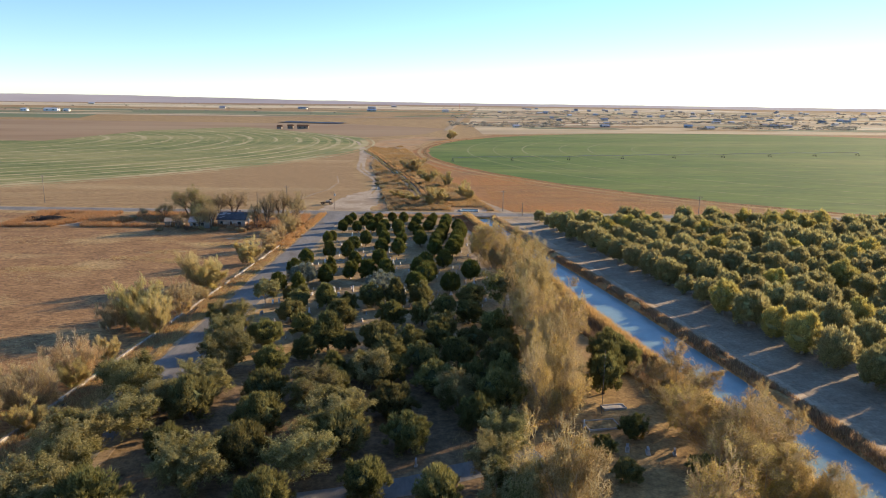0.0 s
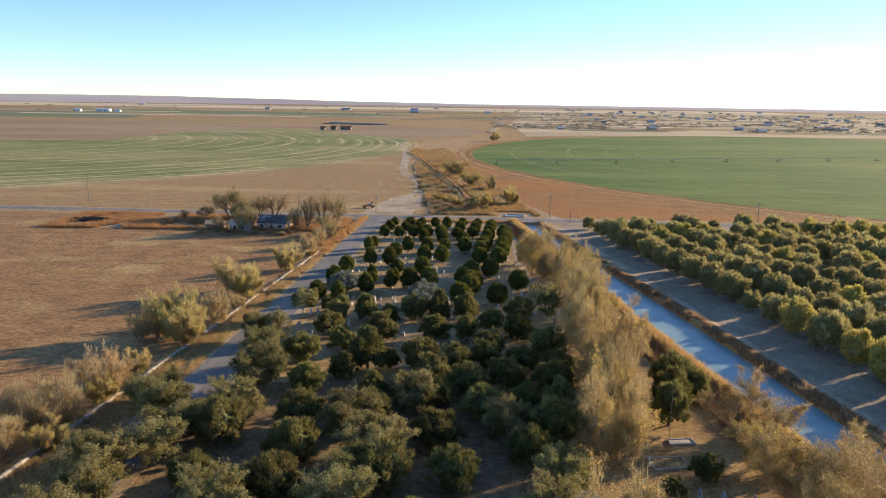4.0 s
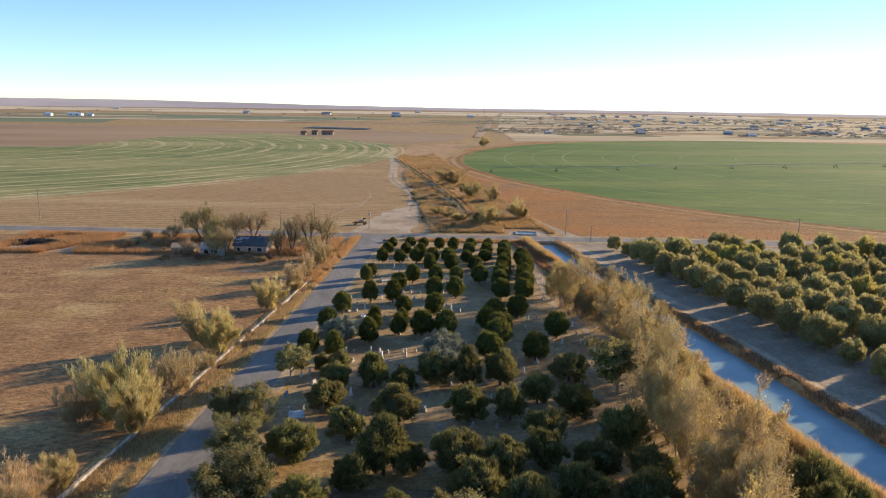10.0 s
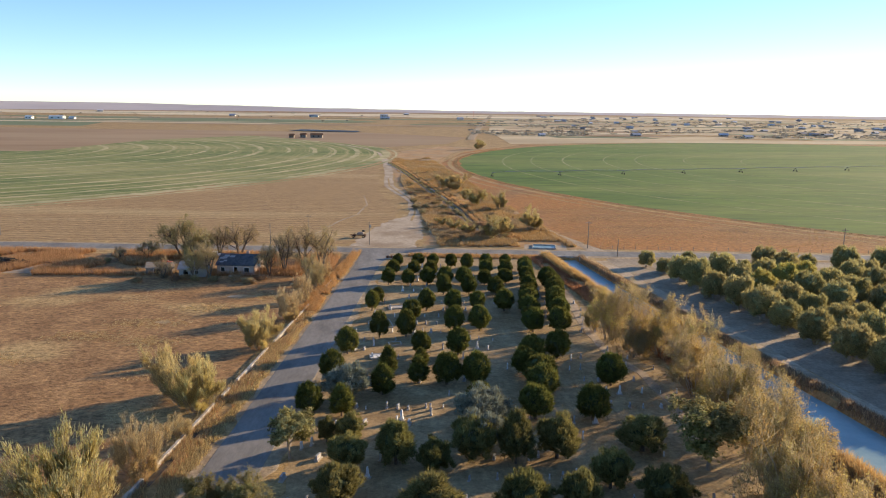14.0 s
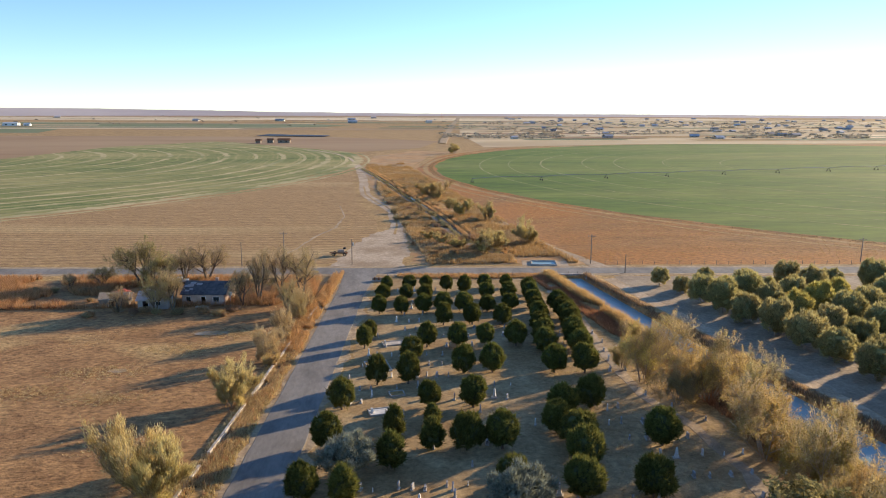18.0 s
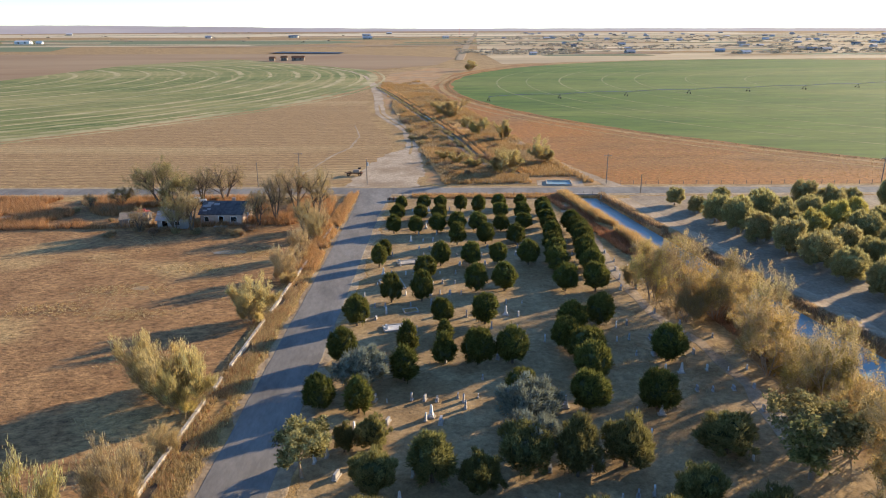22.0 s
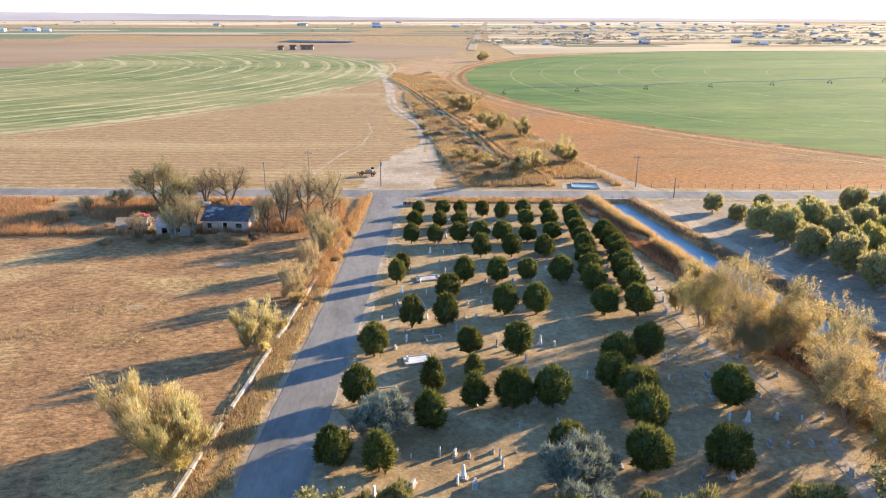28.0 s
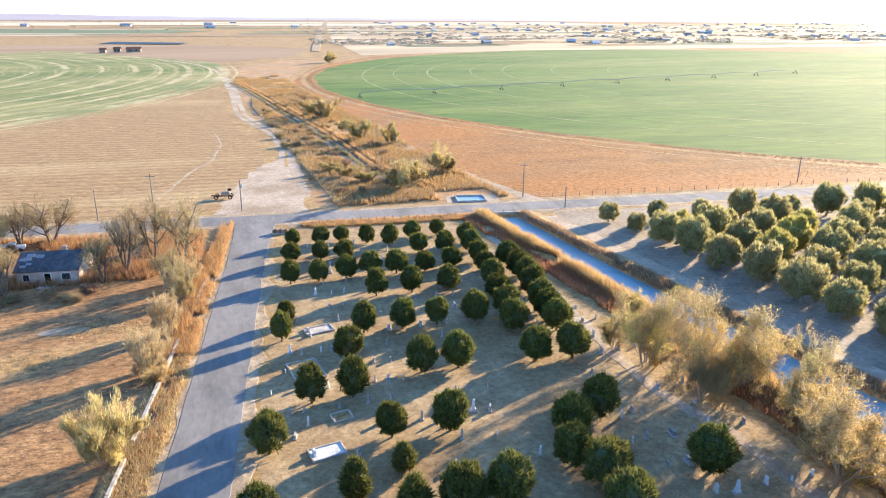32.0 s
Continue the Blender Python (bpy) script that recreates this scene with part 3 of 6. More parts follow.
for r, w in ((418, 3.0), (402, 5.0), (381, 3.0), (362, 4.5), (338, 3.0), (312, 5.0), (290, 3.0), (262, 4.0), (231, 3.0), (205, 6.0), (170, 4.0)):
    ribbon("mowing_ring", [(-470 + r * math.cos(radians(a)), 680 + r * math.sin(radians(a)), w) for a in range(-110, 81, 5)], MOWN, 0.06, ragged=1.1, lab=("pale mown ring in the alfalfa circle", "mowing ring"))
for r, w in ((428, 7.0), (437, 2.2)):
    ribbon("field_edge", [(-470 + r * math.cos(radians(a)), 680 + r * math.sin(radians(a)), w) for a in range(-120, 41, 4)], MOWN, 0.05, ragged=1.0, lab=("straw-coloured strip round the alfalfa circle", "field edge"))
for r, w in ((387, 3.4), (396, 1.6)):
    ribbon("field_track", [(397 + r * math.cos(radians(a)), 584 + r * math.sin(radians(a)), w) for a in range(120, 241, 4)], EARTH, 0.05, ragged=0.6, lab=("dirt track round the crop circle", "track"))
ribbon("road", [(54, 980, 10), (61.5, 1057, 11), (162, 2006, 14), (235, 2620, 16), (420, 4300, 20)], VERGE, 0.6, lab=("straight pale far road towards the horizon", "road"))
wv, wf = [], []
for i, y in enumerate((255.6, 200, 120, 40, -80)):
    wv += [(canal_x(y) - 6.2, y + 0.3, -0.65), (canal_x(y) + 6.2, y - 0.3, -0.65)]
    if i:
        wf.append((2 * i - 2, 2 * i, 2 * i + 1, 2 * i - 1))
tagged(mesh_ob("canal_water", wv, wf, WATER), "blue canal water with bright glints", "water", kind="structure")


# ---- plants ----
def leaf_quads(P, D, size, rng, long=1.3, flat=0.5):
    """One small quad at each point, facing roughly along D."""
    n = len(P)
    R = rng.normal(size=(n, 3))
    Nn = D + flat * R
    Nn /= np.linalg.norm(Nn, axis=1)[:, None] + 1e-9
    T = np.cross(Nn, rng.normal(size=(n, 3)))
    T /= np.linalg.norm(T, axis=1)[:, None] + 1e-9
    B = np.cross(Nn, T)
    s = size * rng.uniform(0.6, 1.3, (n, 1))
    T, B = T * s * long * 0.5, B * s * 0.5
    k = rng.uniform(0.4, 1.0, (n, 1))
    V = np.stack([P - T - B * k, P + T - B, P + T * 0.9 + B * k, P - T * 0.8 + B], 1).reshape(-1, 3)
    F = np.arange(4 * n).reshape(n, 4)
    return V, F


def spikes(P, D, length, width, rng):
    """One thin upright triangle at each point along D."""
    n = len(P)
    T = np.cross(D, rng.normal(size=(n, 3)))
    T /= np.linalg.norm(T, axis=1)[:, None] + 1e-9
    s = rng.uniform(0.6, 1.3, (n, 1))
    V = np.stack([P - T * width / 2, P + T * width / 2, P + D * length * s], 1).reshape(-1, 3)
    return V, np.arange(3 * n).reshape(n, 3)


def leaf_tris(P, Nn, size, rng, flat=0.45):
    """One small triangular spray at each point, its face roughly across Nn."""
    n = len(P)
    Nn = Nn / (np.linalg.norm(Nn, axis=1)[:, None] + 1e-9) + flat * rng.normal(size=(n, 3))
    Nn /= np.linalg.norm(Nn, axis=1)[:, None] + 1e-9
    T = np.cross(Nn, rng.normal(size=(n, 3)))
    T /= np.linalg.norm(T, axis=1)[:, None] + 1e-9
    B = np.cross(Nn, T)
    s = size * rng.uniform(0.6, 1.4, (n, 1))
    V = np.stack([P - T * s * 0.45 - B * s * 0.4, P + T * s * 0.45 - B * s * 0.4, P + B * s * 0.85], 1).reshape(-1, 3)
    return V, np.arange(3 * n).reshape(n, 3)


def joined(*pieces):
    V, F, o = [], [], 0
    for v, f in pieces:
        V.append(np.asarray(v, float))
        F += [[int(i) + o for i in q] for q in f]
        o += len(v)
    return np.concatenate(V), F


def unit_dirs(n, rng, low=-0.6):
    d = rng.normal(size=(3 * n, 3))
    d /= np.linalg.norm(d, axis=1)[:, None]
    return d[d[:, 2] > low][:n]


def lumpy(d, seed, amount, freq):
    return np.array([1 + amount * noise.noise((v[0] * freq + seed, v[1] * freq, v[2] * freq)) for v in d])


def core_mesh(rx, rz, cz, seed, amount, freq, shrink=0.9, level=3):
    bm = bmesh.new()
    bmesh.ops.create_icosphere(bm, subdivisions=level, radius=1)
    for v in bm.verts:
        d = v.co.normalized()
        k = shrink * (1 + amount * noise.noise((d.x * freq + seed, d.y * freq, d.z * freq)))
        v.co = Vector((d.x * rx * k, d.y * rx * k, cz + d.z * rz * k))
    return bm


def tuft_tree(name, label, seed, leaf, core, w=4.4, h=4.6, stem=0.9, n=9000, size=0.2, clumps=90, rc=0.5, inner=0.8, point=0.0, lump=0.25, core_k=0.86, low=-0.9, rise=0.45,
              cat="tree", group="", bark=None, fringe=0.25):
    """A dense crown of many tufts, each lit on its own sunny side, on a short trunk."""
    rng = np.random.default_rng(seed)
    t = thing(name, label, cat, group)
    bm = tube((0, 0, -0.2), (0.05, 0, stem + 0.5), 0.05 * w, 0.034 * w, 7)
    part("trunk", bm, bark or BARK, t)
    rx, rz = w / 2, (h - stem * 0.8) / 2
    cz = stem * 0.8 + rz
    d = unit_dirs(clumps, rng, low)
    k = (rng.uniform(inner, 1.0, len(d)) * lumpy(d, seed, lump, 1.9))[:, None]
    taper = (1 - point * np.clip(d[:, 2], -0.4, 1))[:, None]
    shape = np.array([rx - rc * 0.5, rx - rc * 0.5, rz - rc * 0.4])
    C = np.array([0, 0, cz]) + d * shape * k * np.concatenate([taper, taper, np.ones_like(taper)], 1)
    C[:, 2] = np.maximum(C[:, 2], 0.35)
    R = rc * rng.uniform(0.65, 1.35, (len(C), 1))
    pick = rng.integers(0, len(C), n)
    off = rng.normal(size=(n, 3)) + 0.35 * d[pick] + np.array([0, 0, 0.3])
    off /= np.linalg.norm(off, axis=1)[:, None]
    P = C[pick] + off * R[pick] * rng.uniform(0.7, 1.05, (n, 1)) * np.array([1, 1, 1.15])
    P[:, 2] = np.maximum(P[:, 2], 0.15)
    m = int(n * fringe)
    V, F = leaf_tris(P[m:], off[m:] + 0.35 * d[pick[m:]], size * 1.3, rng, 0.28)
    D = off[:m] * 0.7 + d[pick[:m]] * 0.5 + np.array([0, 0, rise + 0.2]) + 0.25 * rng.normal(size=(m, 3))
    D /= np.linalg.norm(D, axis=1)[:, None]
    V2, F2 = spikes(P[:m], D, size * 3.2, size * 0.62, rng)
    crown = mesh_ob("crown", *joined((V, F), (V2, F2)), leaf, t)
    # Solid filler added inside the crown; its dark colour paints the inner shade.
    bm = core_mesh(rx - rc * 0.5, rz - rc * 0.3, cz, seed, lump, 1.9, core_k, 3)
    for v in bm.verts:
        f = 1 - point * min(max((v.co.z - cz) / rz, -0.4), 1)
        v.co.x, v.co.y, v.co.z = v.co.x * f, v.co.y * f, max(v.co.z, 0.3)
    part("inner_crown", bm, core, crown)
    t["size"] = (w, h)
    return t


def sprout(P, D, L, kids, rng, lo=0.3, angle=0.75, up=0.2, ratio=0.6, bend=0.12):
    """Side shoots along branches that start at P, run along D for L and bend upwards: their starts, ways and lengths."""
    i = np.repeat(np.arange(len(P)), kids)
    s = rng.uniform(lo, 1.0, (len(i), 1))
    Q = P[i] + D[i] * L[i] * s + np.array([0, 0, 1]) * bend * L[i] * s * s
    T = D[i] + np.array([0, 0, 1]) * bend * 2 * s
    T /= np.linalg.norm(T, axis=1)[:, None]
    N = np.cross(T, rng.normal(size=T.shape))
    N /= np.linalg.norm(N, axis=1)[:, None] + 1e-9
    a = angle * rng.uniform(0.55, 1.25, (len(i), 1))
    K = T * np.cos(a) + N * np.sin(a) + np.array([0, 0, up])
    K /= np.linalg.norm(K, axis=1)[:, None]
    return Q, K, L[i] * ratio * (1.25 - 0.6 * s) * rng.uniform(0.7, 1.2, s.shape)


def limb_tubes(P, D, L, r0, r1, bend=0.12, rings=4, sides=5):
    """Tapered tubes along bent branches."""
    n = len(P)
    A = np.cross(D, np.array([0.31, 0.77, 0.13]))
    A /= np.linalg.norm(A, axis=1)[:, None] + 1e-9
    B = np.cross(D, A)
    V = np.zeros((n, rings, sides, 3))
    for j in range(rings):
        s = j / (rings - 1)
        c = P + D * L * s + np.array([0, 0, 1]) * bend * L * s * s
        r = (r0 + (r1 - r0) * s)
        for q in range(sides):
            V[:, j, q] = c + (A * math.cos(6.283 * q / sides) + B * math.sin(6.283 * q / sides)) * r
    F = []
    for k in range(n):
        for j in range(rings - 1):
            o = (k * rings + j) * sides
            F += [(o + q, o + (q + 1) % sides, o + sides + (q + 1) % sides, o + sides + q) for q in range(sides)]
    return V.reshape(-1, 3), F


def welded(*pieces):
    """Tubes as one mesh, each hung on the nearest point of those before it."""
    V, F = joined(pieces[0][:2])
    per = len(V) // max(1, pieces[0][2])
    for k in range(1, pieces[0][2]):
        F.append((k * per, k * per + 1, 0))
    for v, f, count in pieces[1:]:
        o, per = len(V), len(v) // count
        for k in range(count):
            near = int(np.argmin(((V[:o] - v[k * per]) ** 2).sum(1)))
            F.append((o + k * per, o + k * per + 1, near))
        F += [[i + o for i in q] for q in f]
        V = np.concatenate([V, v])
    return V, F


def branch_tree(name, label, seed, leaf, w=12.0, h=10.0, stems=4, lean=0.5, kids=(6, 7, 6, 5), n=9000, size=0.13, twig=None, bark=None, cat="tree", group="", clear=0.3, angle=0.85, up=0.1,
                twig_w=0.045, girth=0.02, bend=0.12, tip=0.0, base=0.02, shortest=0.7, needle=False):
    """An open crown grown branch by branch: stems, limbs, boughs, shoots and fine twigs, with thin leaves along the last of them."""
    rng = np.random.default_rng(seed)
    t = thing(name, label, cat, group)
    a = np.linspace(0, 6.283, stems, endpoint=False) + rng.uniform(-0.4, 0.4, stems)
    ln = lean * rng.uniform(0.25, 1.3, stems) if stems > 1 else np.array([0.06])
    D = np.stack([ln * np.cos(a), ln * np.sin(a), np.ones(stems)], 1)
    D /= np.linalg.norm(D, axis=1)[:, None]
    P = np.stack([np.cos(a), np.sin(a), np.zeros(stems)], 1) * base * w * rng.uniform(0.2, 1, (stems, 1)) * (stems > 1) - np.array([0, 0, 0.15])
    L = h * 0.62 * rng.uniform(shortest, 1.1, (stems, 1))
    lv = [(P, D, L)]
    for j, k in enumerate(kids):
        lv.append(sprout(*lv[-1], k, rng, clear if j == 0 else 0.15, angle, up, (0.72, 0.62, 0.6, 0.75, 0.7)[j], bend))
    ends = lv[-1][0] + lv[-1][1] * lv[-1][2]
    kr, kz = w / 2 / np.percentile(np.hypot(ends[:, 0], ends[:, 1]), 95), h / np.percentile(ends[:, 2], 98.5)
    S = np.array([kr, kr, kz])
    lv = [(p * S, d * S / np.linalg.norm(d * S, axis=1)[:, None], l * np.linalg.norm(d * S, axis=1)[:, None]) for p, d, l in lv]
    r = girth * h / math.sqrt(stems) * 1.5
    mesh_ob("trunk", *welded((*limb_tubes(*lv[0], r, r * 0.4, bend, 5, 6), stems), (*limb_tubes(*lv[1], r * 0.5, r * 0.16, bend, 4, 5), len(lv[1][0]))), bark or PALEBARK, t)
    fine = [limb_tubes(*lv[2], r * 0.2, r * 0.07, bend, 3, 3)]
    for j in range(3, len(lv)):
        p, d, l = lv[j]
        keep = p[:, 2] > 0.1
        fine.append(spikes(p[keep], (d * l)[keep], 1.0, twig_w * (1.5 if j == 3 else 1.0), rng))
    mesh_ob("branchwork", *joined(*fine), twig or L_TWIG, t)
    if n:
        leaves = leaf if isinstance(leaf, tuple) else (leaf,)
        Q = []
        for (p, d, l), m in ((lv[-1], n - n // 4), (lv[-2], n // 4)):
            pick = rng.integers(0, len(p), m)
            Q.append(p[pick] + d[pick] * l[pick] * rng.uniform(tip, 1.1, (m, 1)) + rng.normal(size=(m, 3)) * 0.14)
        Q = np.concatenate(Q)
        Q[:, 2] = np.maximum(Q[:, 2], 0.1)
        G = Q - np.array([0, 0, h * 0.3])
        G = G / np.linalg.norm(G, axis=1)[:, None] + np.array([0, 0, 0.5])
        tone = (np.sin(Q[:, 0] * 1.1 + seed) + np.sin(Q[:, 1] * 1.3 + 2) + np.sin(Q[:, 2] * 0.9) + rng.normal(size=n) * 0.7) > 0.4
        for j, mat in enumerate(leaves[:2]):
            mine = tone == bool(j) if len(leaves) > 1 else np.ones(n, bool)
            if needle:
                way = G[mine] * np.array([0.5, 0.5, 0.9]) + rng.normal(size=(int(mine.sum()), 3)) * 0.22
                shoots = spikes(Q[mine], way / np.linalg.norm(way, axis=1)[:, None], size * 4.5, size * 0.6, rng)
            else:
                shoots = leaf_tris(Q[mine], G[mine], size * 1.3, rng, 0.6)
            mesh_ob("crown" if j == 0 else "leafy_bough", *shoots, mat, t)
    t["size"] = (w, h)
    return t


def feather_bush(name, label, seed, leaf, w=6.0, h=5.4, n=9000, group="", stems=110, fine=0.09):
    """Many thin stems fanning up and out from the ground, feathered with small upright sprays."""
    rng = np.random.default_rng(seed)
    t = thing(name, label, "bush", group)
    bm = bmesh.new()
    lines = []
    for i in range(stems):
        a, k = rng.uniform(0, 6.28), 0.46 * math.sqrt(rng.uniform(0.02, 1))
        top = h * (0.95 - 1.3 * k * k) * rng.uniform(0.45, 1.0)
        tip = Vector((math.cos(a) * k * w, math.sin(a) * k * w, top))
        root = Vector((tip.x * 0.25, tip.y * 0.25, -0.1))
        mid = root.lerp(tip, 0.45) + Vector((tip.x * 0.12, tip.y * 0.12, 0.05 * h))
        if i % 2 == 0:
            add_tube(bm, root, mid, 0.05, 0.03, 4, False)
            add_tube(bm, mid, tip, 0.03, 0.01, 3, False)
        lines.append((root, mid, tip))
    part("woody_base", bm, PALEBARK, t)
    R, M, T = (np.array([x[j] for x in lines]) for j in range(3))
    pick, f = rng.integers(0, len(lines), n), rng.uniform(0.15, 1.0, (n, 1)) ** 0.8
    P = np.where(f > 0.5, M[pick] + (T[pick] - M[pick]) * (2 * f - 1), R[pick] + (M[pick] - R[pick]) * 2 * f)
    P = P + rng.normal(size=(n, 3)) * np.array([w, w, h * 0.6]) * 0.04
    P[:, 2] = np.maximum(P[:, 2], 0.05)
    D = np.stack([P[:, 0] / w * 0.9, P[:, 1] / w * 0.9, np.full(n, 0.7)], 1) + 0.33 * rng.normal(size=(n, 3))
    D /= np.linalg.norm(D, axis=1)[:, None]
    V1, F1 = spikes(P, D, 0.17 * h, fine, rng)
    mesh_ob("foliage", V1, F1, leaf, t)
    t["size"] = (w, h)
    return t


USED = {}


def place(proto, x, y, w=None, h=None, turn=None, z=None, label=""):
    """Stand a plant of its kind at x, y with crown width w and height h."""
    pw, ph = proto["size"]
    kw, kh = (w or pw) / pw, (h or ph) / ph
    turn = (x * 37.7 + y * 91.3) % 360 if turn is None else turn
    m = pose(x, y, hgt(x, y) if z is None else z, 0, 0, turn) @ Matrix.Diagonal((kw, kw, kh, 1))
    if proto.name not in USED:
        USED[proto.name] = (kw, kw, kh)
        proto.matrix_basis = m
        ob = proto
    else:
        s = USED[proto.name]
        ob = copy_thing(proto, m @ Matrix.Diagonal((1 / s[0], 1 / s[1], 1 / s[2], 1)))
    if label:
        ob["label"] = label
    return ob


G_CLIP = "clipped junipers of the cemetery"
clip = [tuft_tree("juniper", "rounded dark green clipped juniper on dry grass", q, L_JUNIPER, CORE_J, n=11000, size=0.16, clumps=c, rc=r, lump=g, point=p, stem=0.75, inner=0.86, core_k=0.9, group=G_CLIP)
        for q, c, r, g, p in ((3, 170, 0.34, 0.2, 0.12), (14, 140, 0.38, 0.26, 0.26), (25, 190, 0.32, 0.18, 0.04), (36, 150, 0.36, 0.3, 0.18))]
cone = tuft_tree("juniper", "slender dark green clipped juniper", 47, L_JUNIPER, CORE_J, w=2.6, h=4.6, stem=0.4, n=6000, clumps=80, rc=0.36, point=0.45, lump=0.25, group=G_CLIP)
row_a = [(-18.8, 244.9, 3.2, 3.2), (-13.2, 244.9, 3.7, 3.4), (-9.1, 244.9, 3.4, 3.3), (-4.2, 242.8, 3.6, 3.7), (-0.1, 240.0, 3.8, 4.3), (5.5, 244.7, 3.7, 3.4), (10.9, 244.7, 3.3, 3.3)]
row_b = [(-19.7, 234.9, 3.7, 3.7), (-14.3, 234.9, 3.5, 3.5), (-9.9, 234.2, 3.8, 3.7), (4.5, 234.4, 4.0, 3.9), (9.7, 234.0, 4.0, 4.0)]
row_c = [(-20.5, 223.7, 3.6, 4.1), (-15.7, 223.7, 3.5, 3.8), (-10.9, 223.6, 4.0, 4.2), (-6.4, 224.5, 4.3, 4.3), (-1.9, 224.2, 4.5, 4.3), (3.3, 224.1, 3.7, 3.7), (8.5, 224.7, 4.1, 3.8)]
row_d = [(-7.2, 214.7, 3.8, 4.7), (-1.2, 214.7, 4.0, 4.4), (5.1, 214.6, 4.0, 4.2), (-23.1, 201.3, 3.2, 4.4), (-22.1, 206.9, 3.0, 3.6), (-11.4, 201.2, 4.0, 4.7), (-5.6, 201.1, 3.8, 4.7),
         (-0.4, 201.3, 3.6, 4.3), (5.5, 201.0, 4.5, 4.8)]
hedge_a = [(15.4, 238.4, 4.3, 3.9), (14.7, 232.9, 4.1, 4.2), (14.1, 226.3, 4.1, 4.0), (13.7, 221.1, 4.0, 3.8), (12.8, 214.6, 4.2, 4.5), (11.9, 208.6, 4.6, 4.1), (10.9, 202.1, 4.6, 4.6),
           (10.2, 197.0, 4.6, 4.5)]
hedge_b = [(18.8, 222.8, 5.0, 4.6), (18.9, 217.6, 4.8, 4.6), (18.8, 213.6, 4.7, 4.7), (18.1, 209.0, 4.7, 4.8), (16.9, 202.7, 4.6, 4.8), (16.5, 198.7, 4.6, 4.8), (16.2, 195.0, 4.8, 4.7)]
row_f = [(-6.0, 187.6, 4.3, 4.9), (-1.0, 187.6, 4.6, 4.9), (9.5, 186.7, 4.4, 4.9), (14.6, 186.2, 4.7, 5.1)]
mid_a = [(-25.7, 174.3, 4.3, 4.8), (-26.9, 162.0, 4.4, 4.8), (-28.8, 150.1, 4.1, 4.3), (-12.6, 174.0, 3.6, 4.2), (-20.5, 183.4, 3.7, 5.0), (-15.5, 183.6, 4.1, 5.1), (-14.5, 194.2, 4.3, 4.3),
         (-6.0, 173.6, 4.4, 4.8), (-8.5, 160.3, 4.9, 5.1), (-3.8, 160.3, 4.7, 5.1), (-4.4, 149.6, 4.2, 4.5)]
mid_b = [(3.6, 147.5, 5.0, 5.0), (11.8, 147.4, 5.2, 5.0), (5.9, 155.4, 5.3, 4.9), (6.6, 160.9, 5.5, 4.5), (6.4, 169.1, 4.7, 5.0), (11.5, 172.2, 4.7, 5.0), (17.7, 159.7, 5.3, 5.0), (4.5, 164.4, 4.4, 4.6)]
i = 0
for row in (row_a, row_b, row_c, row_d, hedge_a, hedge_b, row_f, mid_a, mid_b):
    for x, y, w, h in row:
        place(clip[i * 7 % 4], x, y, w * 0.9, h * 1.0)
        i += 1
for x, y, w, h in [(-24.0, 148.7, 2.9, 4.6), (-18.5, 156.3, 3.2, 4.8), (-13.1, 160.8, 2.8, 4.4), (-18.0, 164.3, 2.5, 4.8), (-12.6, 167.7, 2.1, 3.3)]:
    place(cone, x, y, w, h)

G_WOOD = "evergreens of the older cemetery part"
blue = tuft_tree("cypress", "blue-grey shaggy cypress on dry grass", 61, L_BLUE, CORE_B, w=6.6, h=5.4, stem=0.3, n=12000, size=0.17, clumps=75, rc=0.62, inner=0.6, lump=0.5, core_k=0.5, fringe=0.5, group=G_WOOD, bark=PALEBARK)
for x, y, w, h in [(-23.8, 154.6, 6.6, 5.3), (-4.2, 144.6, 7.2, 5.6), (-5.0, 138.0, 6.0, 5.4)]:
    place(blue, x, y, w, h)
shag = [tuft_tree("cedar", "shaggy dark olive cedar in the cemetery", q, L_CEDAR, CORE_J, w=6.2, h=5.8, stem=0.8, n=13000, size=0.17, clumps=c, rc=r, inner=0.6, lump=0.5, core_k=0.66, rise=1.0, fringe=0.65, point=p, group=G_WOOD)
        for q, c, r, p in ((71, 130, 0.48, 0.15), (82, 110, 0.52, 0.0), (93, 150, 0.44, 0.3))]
olive = [branch_tree("cedar", "sparse olive-green old cedar with pale bare limbs", q, (L_OLIVE, L_CEDAR), 7.5, 6.2, 4, 0.5, (6, 6, 6, 5), 34000, 0.105, L_OLIVE, group=G_WOOD, up=0.2, clear=0.12) for q in (104, 115)]
pinus = tuft_tree("cedar", "pointed bright green cedar", 126, L_CEDAR, CORE_J, w=5.8, h=7.6, stem=0.8, n=13000, size=0.2, clumps=140, rc=0.5, inner=0.6, lump=0.42, point=0.55, core_k=0.64, rise=0.3, fringe=0.5, group=G_WOOD)
open_tree = branch_tree("elm", "small green tree with a bare trunk", 137, (L_OLIVE, L_CEDAR), 6.0, 6.2, 1, 0.1, (10, 7, 6, 5), 12000, 0.17, L_OLIVE, group=G_WOOD, clear=0.5, girth=0.022)
south_a = [(-25.1, 140.7, 2.4, 3.3), (-22.1, 141.2, 3.9, 3.6), (-21.7, 133.5, 4.7, 4.4), (-22.1, 126.1, 5.4, 4.6), (-11.0, 133.1, 4.4, 4.0), (-6.0, 136.5, 5.9, 5.0), (4.5, 136.3, 5.5, 5.4),
           (-1.5, 123.3, 5.9, 5.2), (4.7, 123.6, 4.6, 4.9), (16.0, 138.0, 6.2, 4.6), (14.2, 124.4, 6.0, 5.0)]
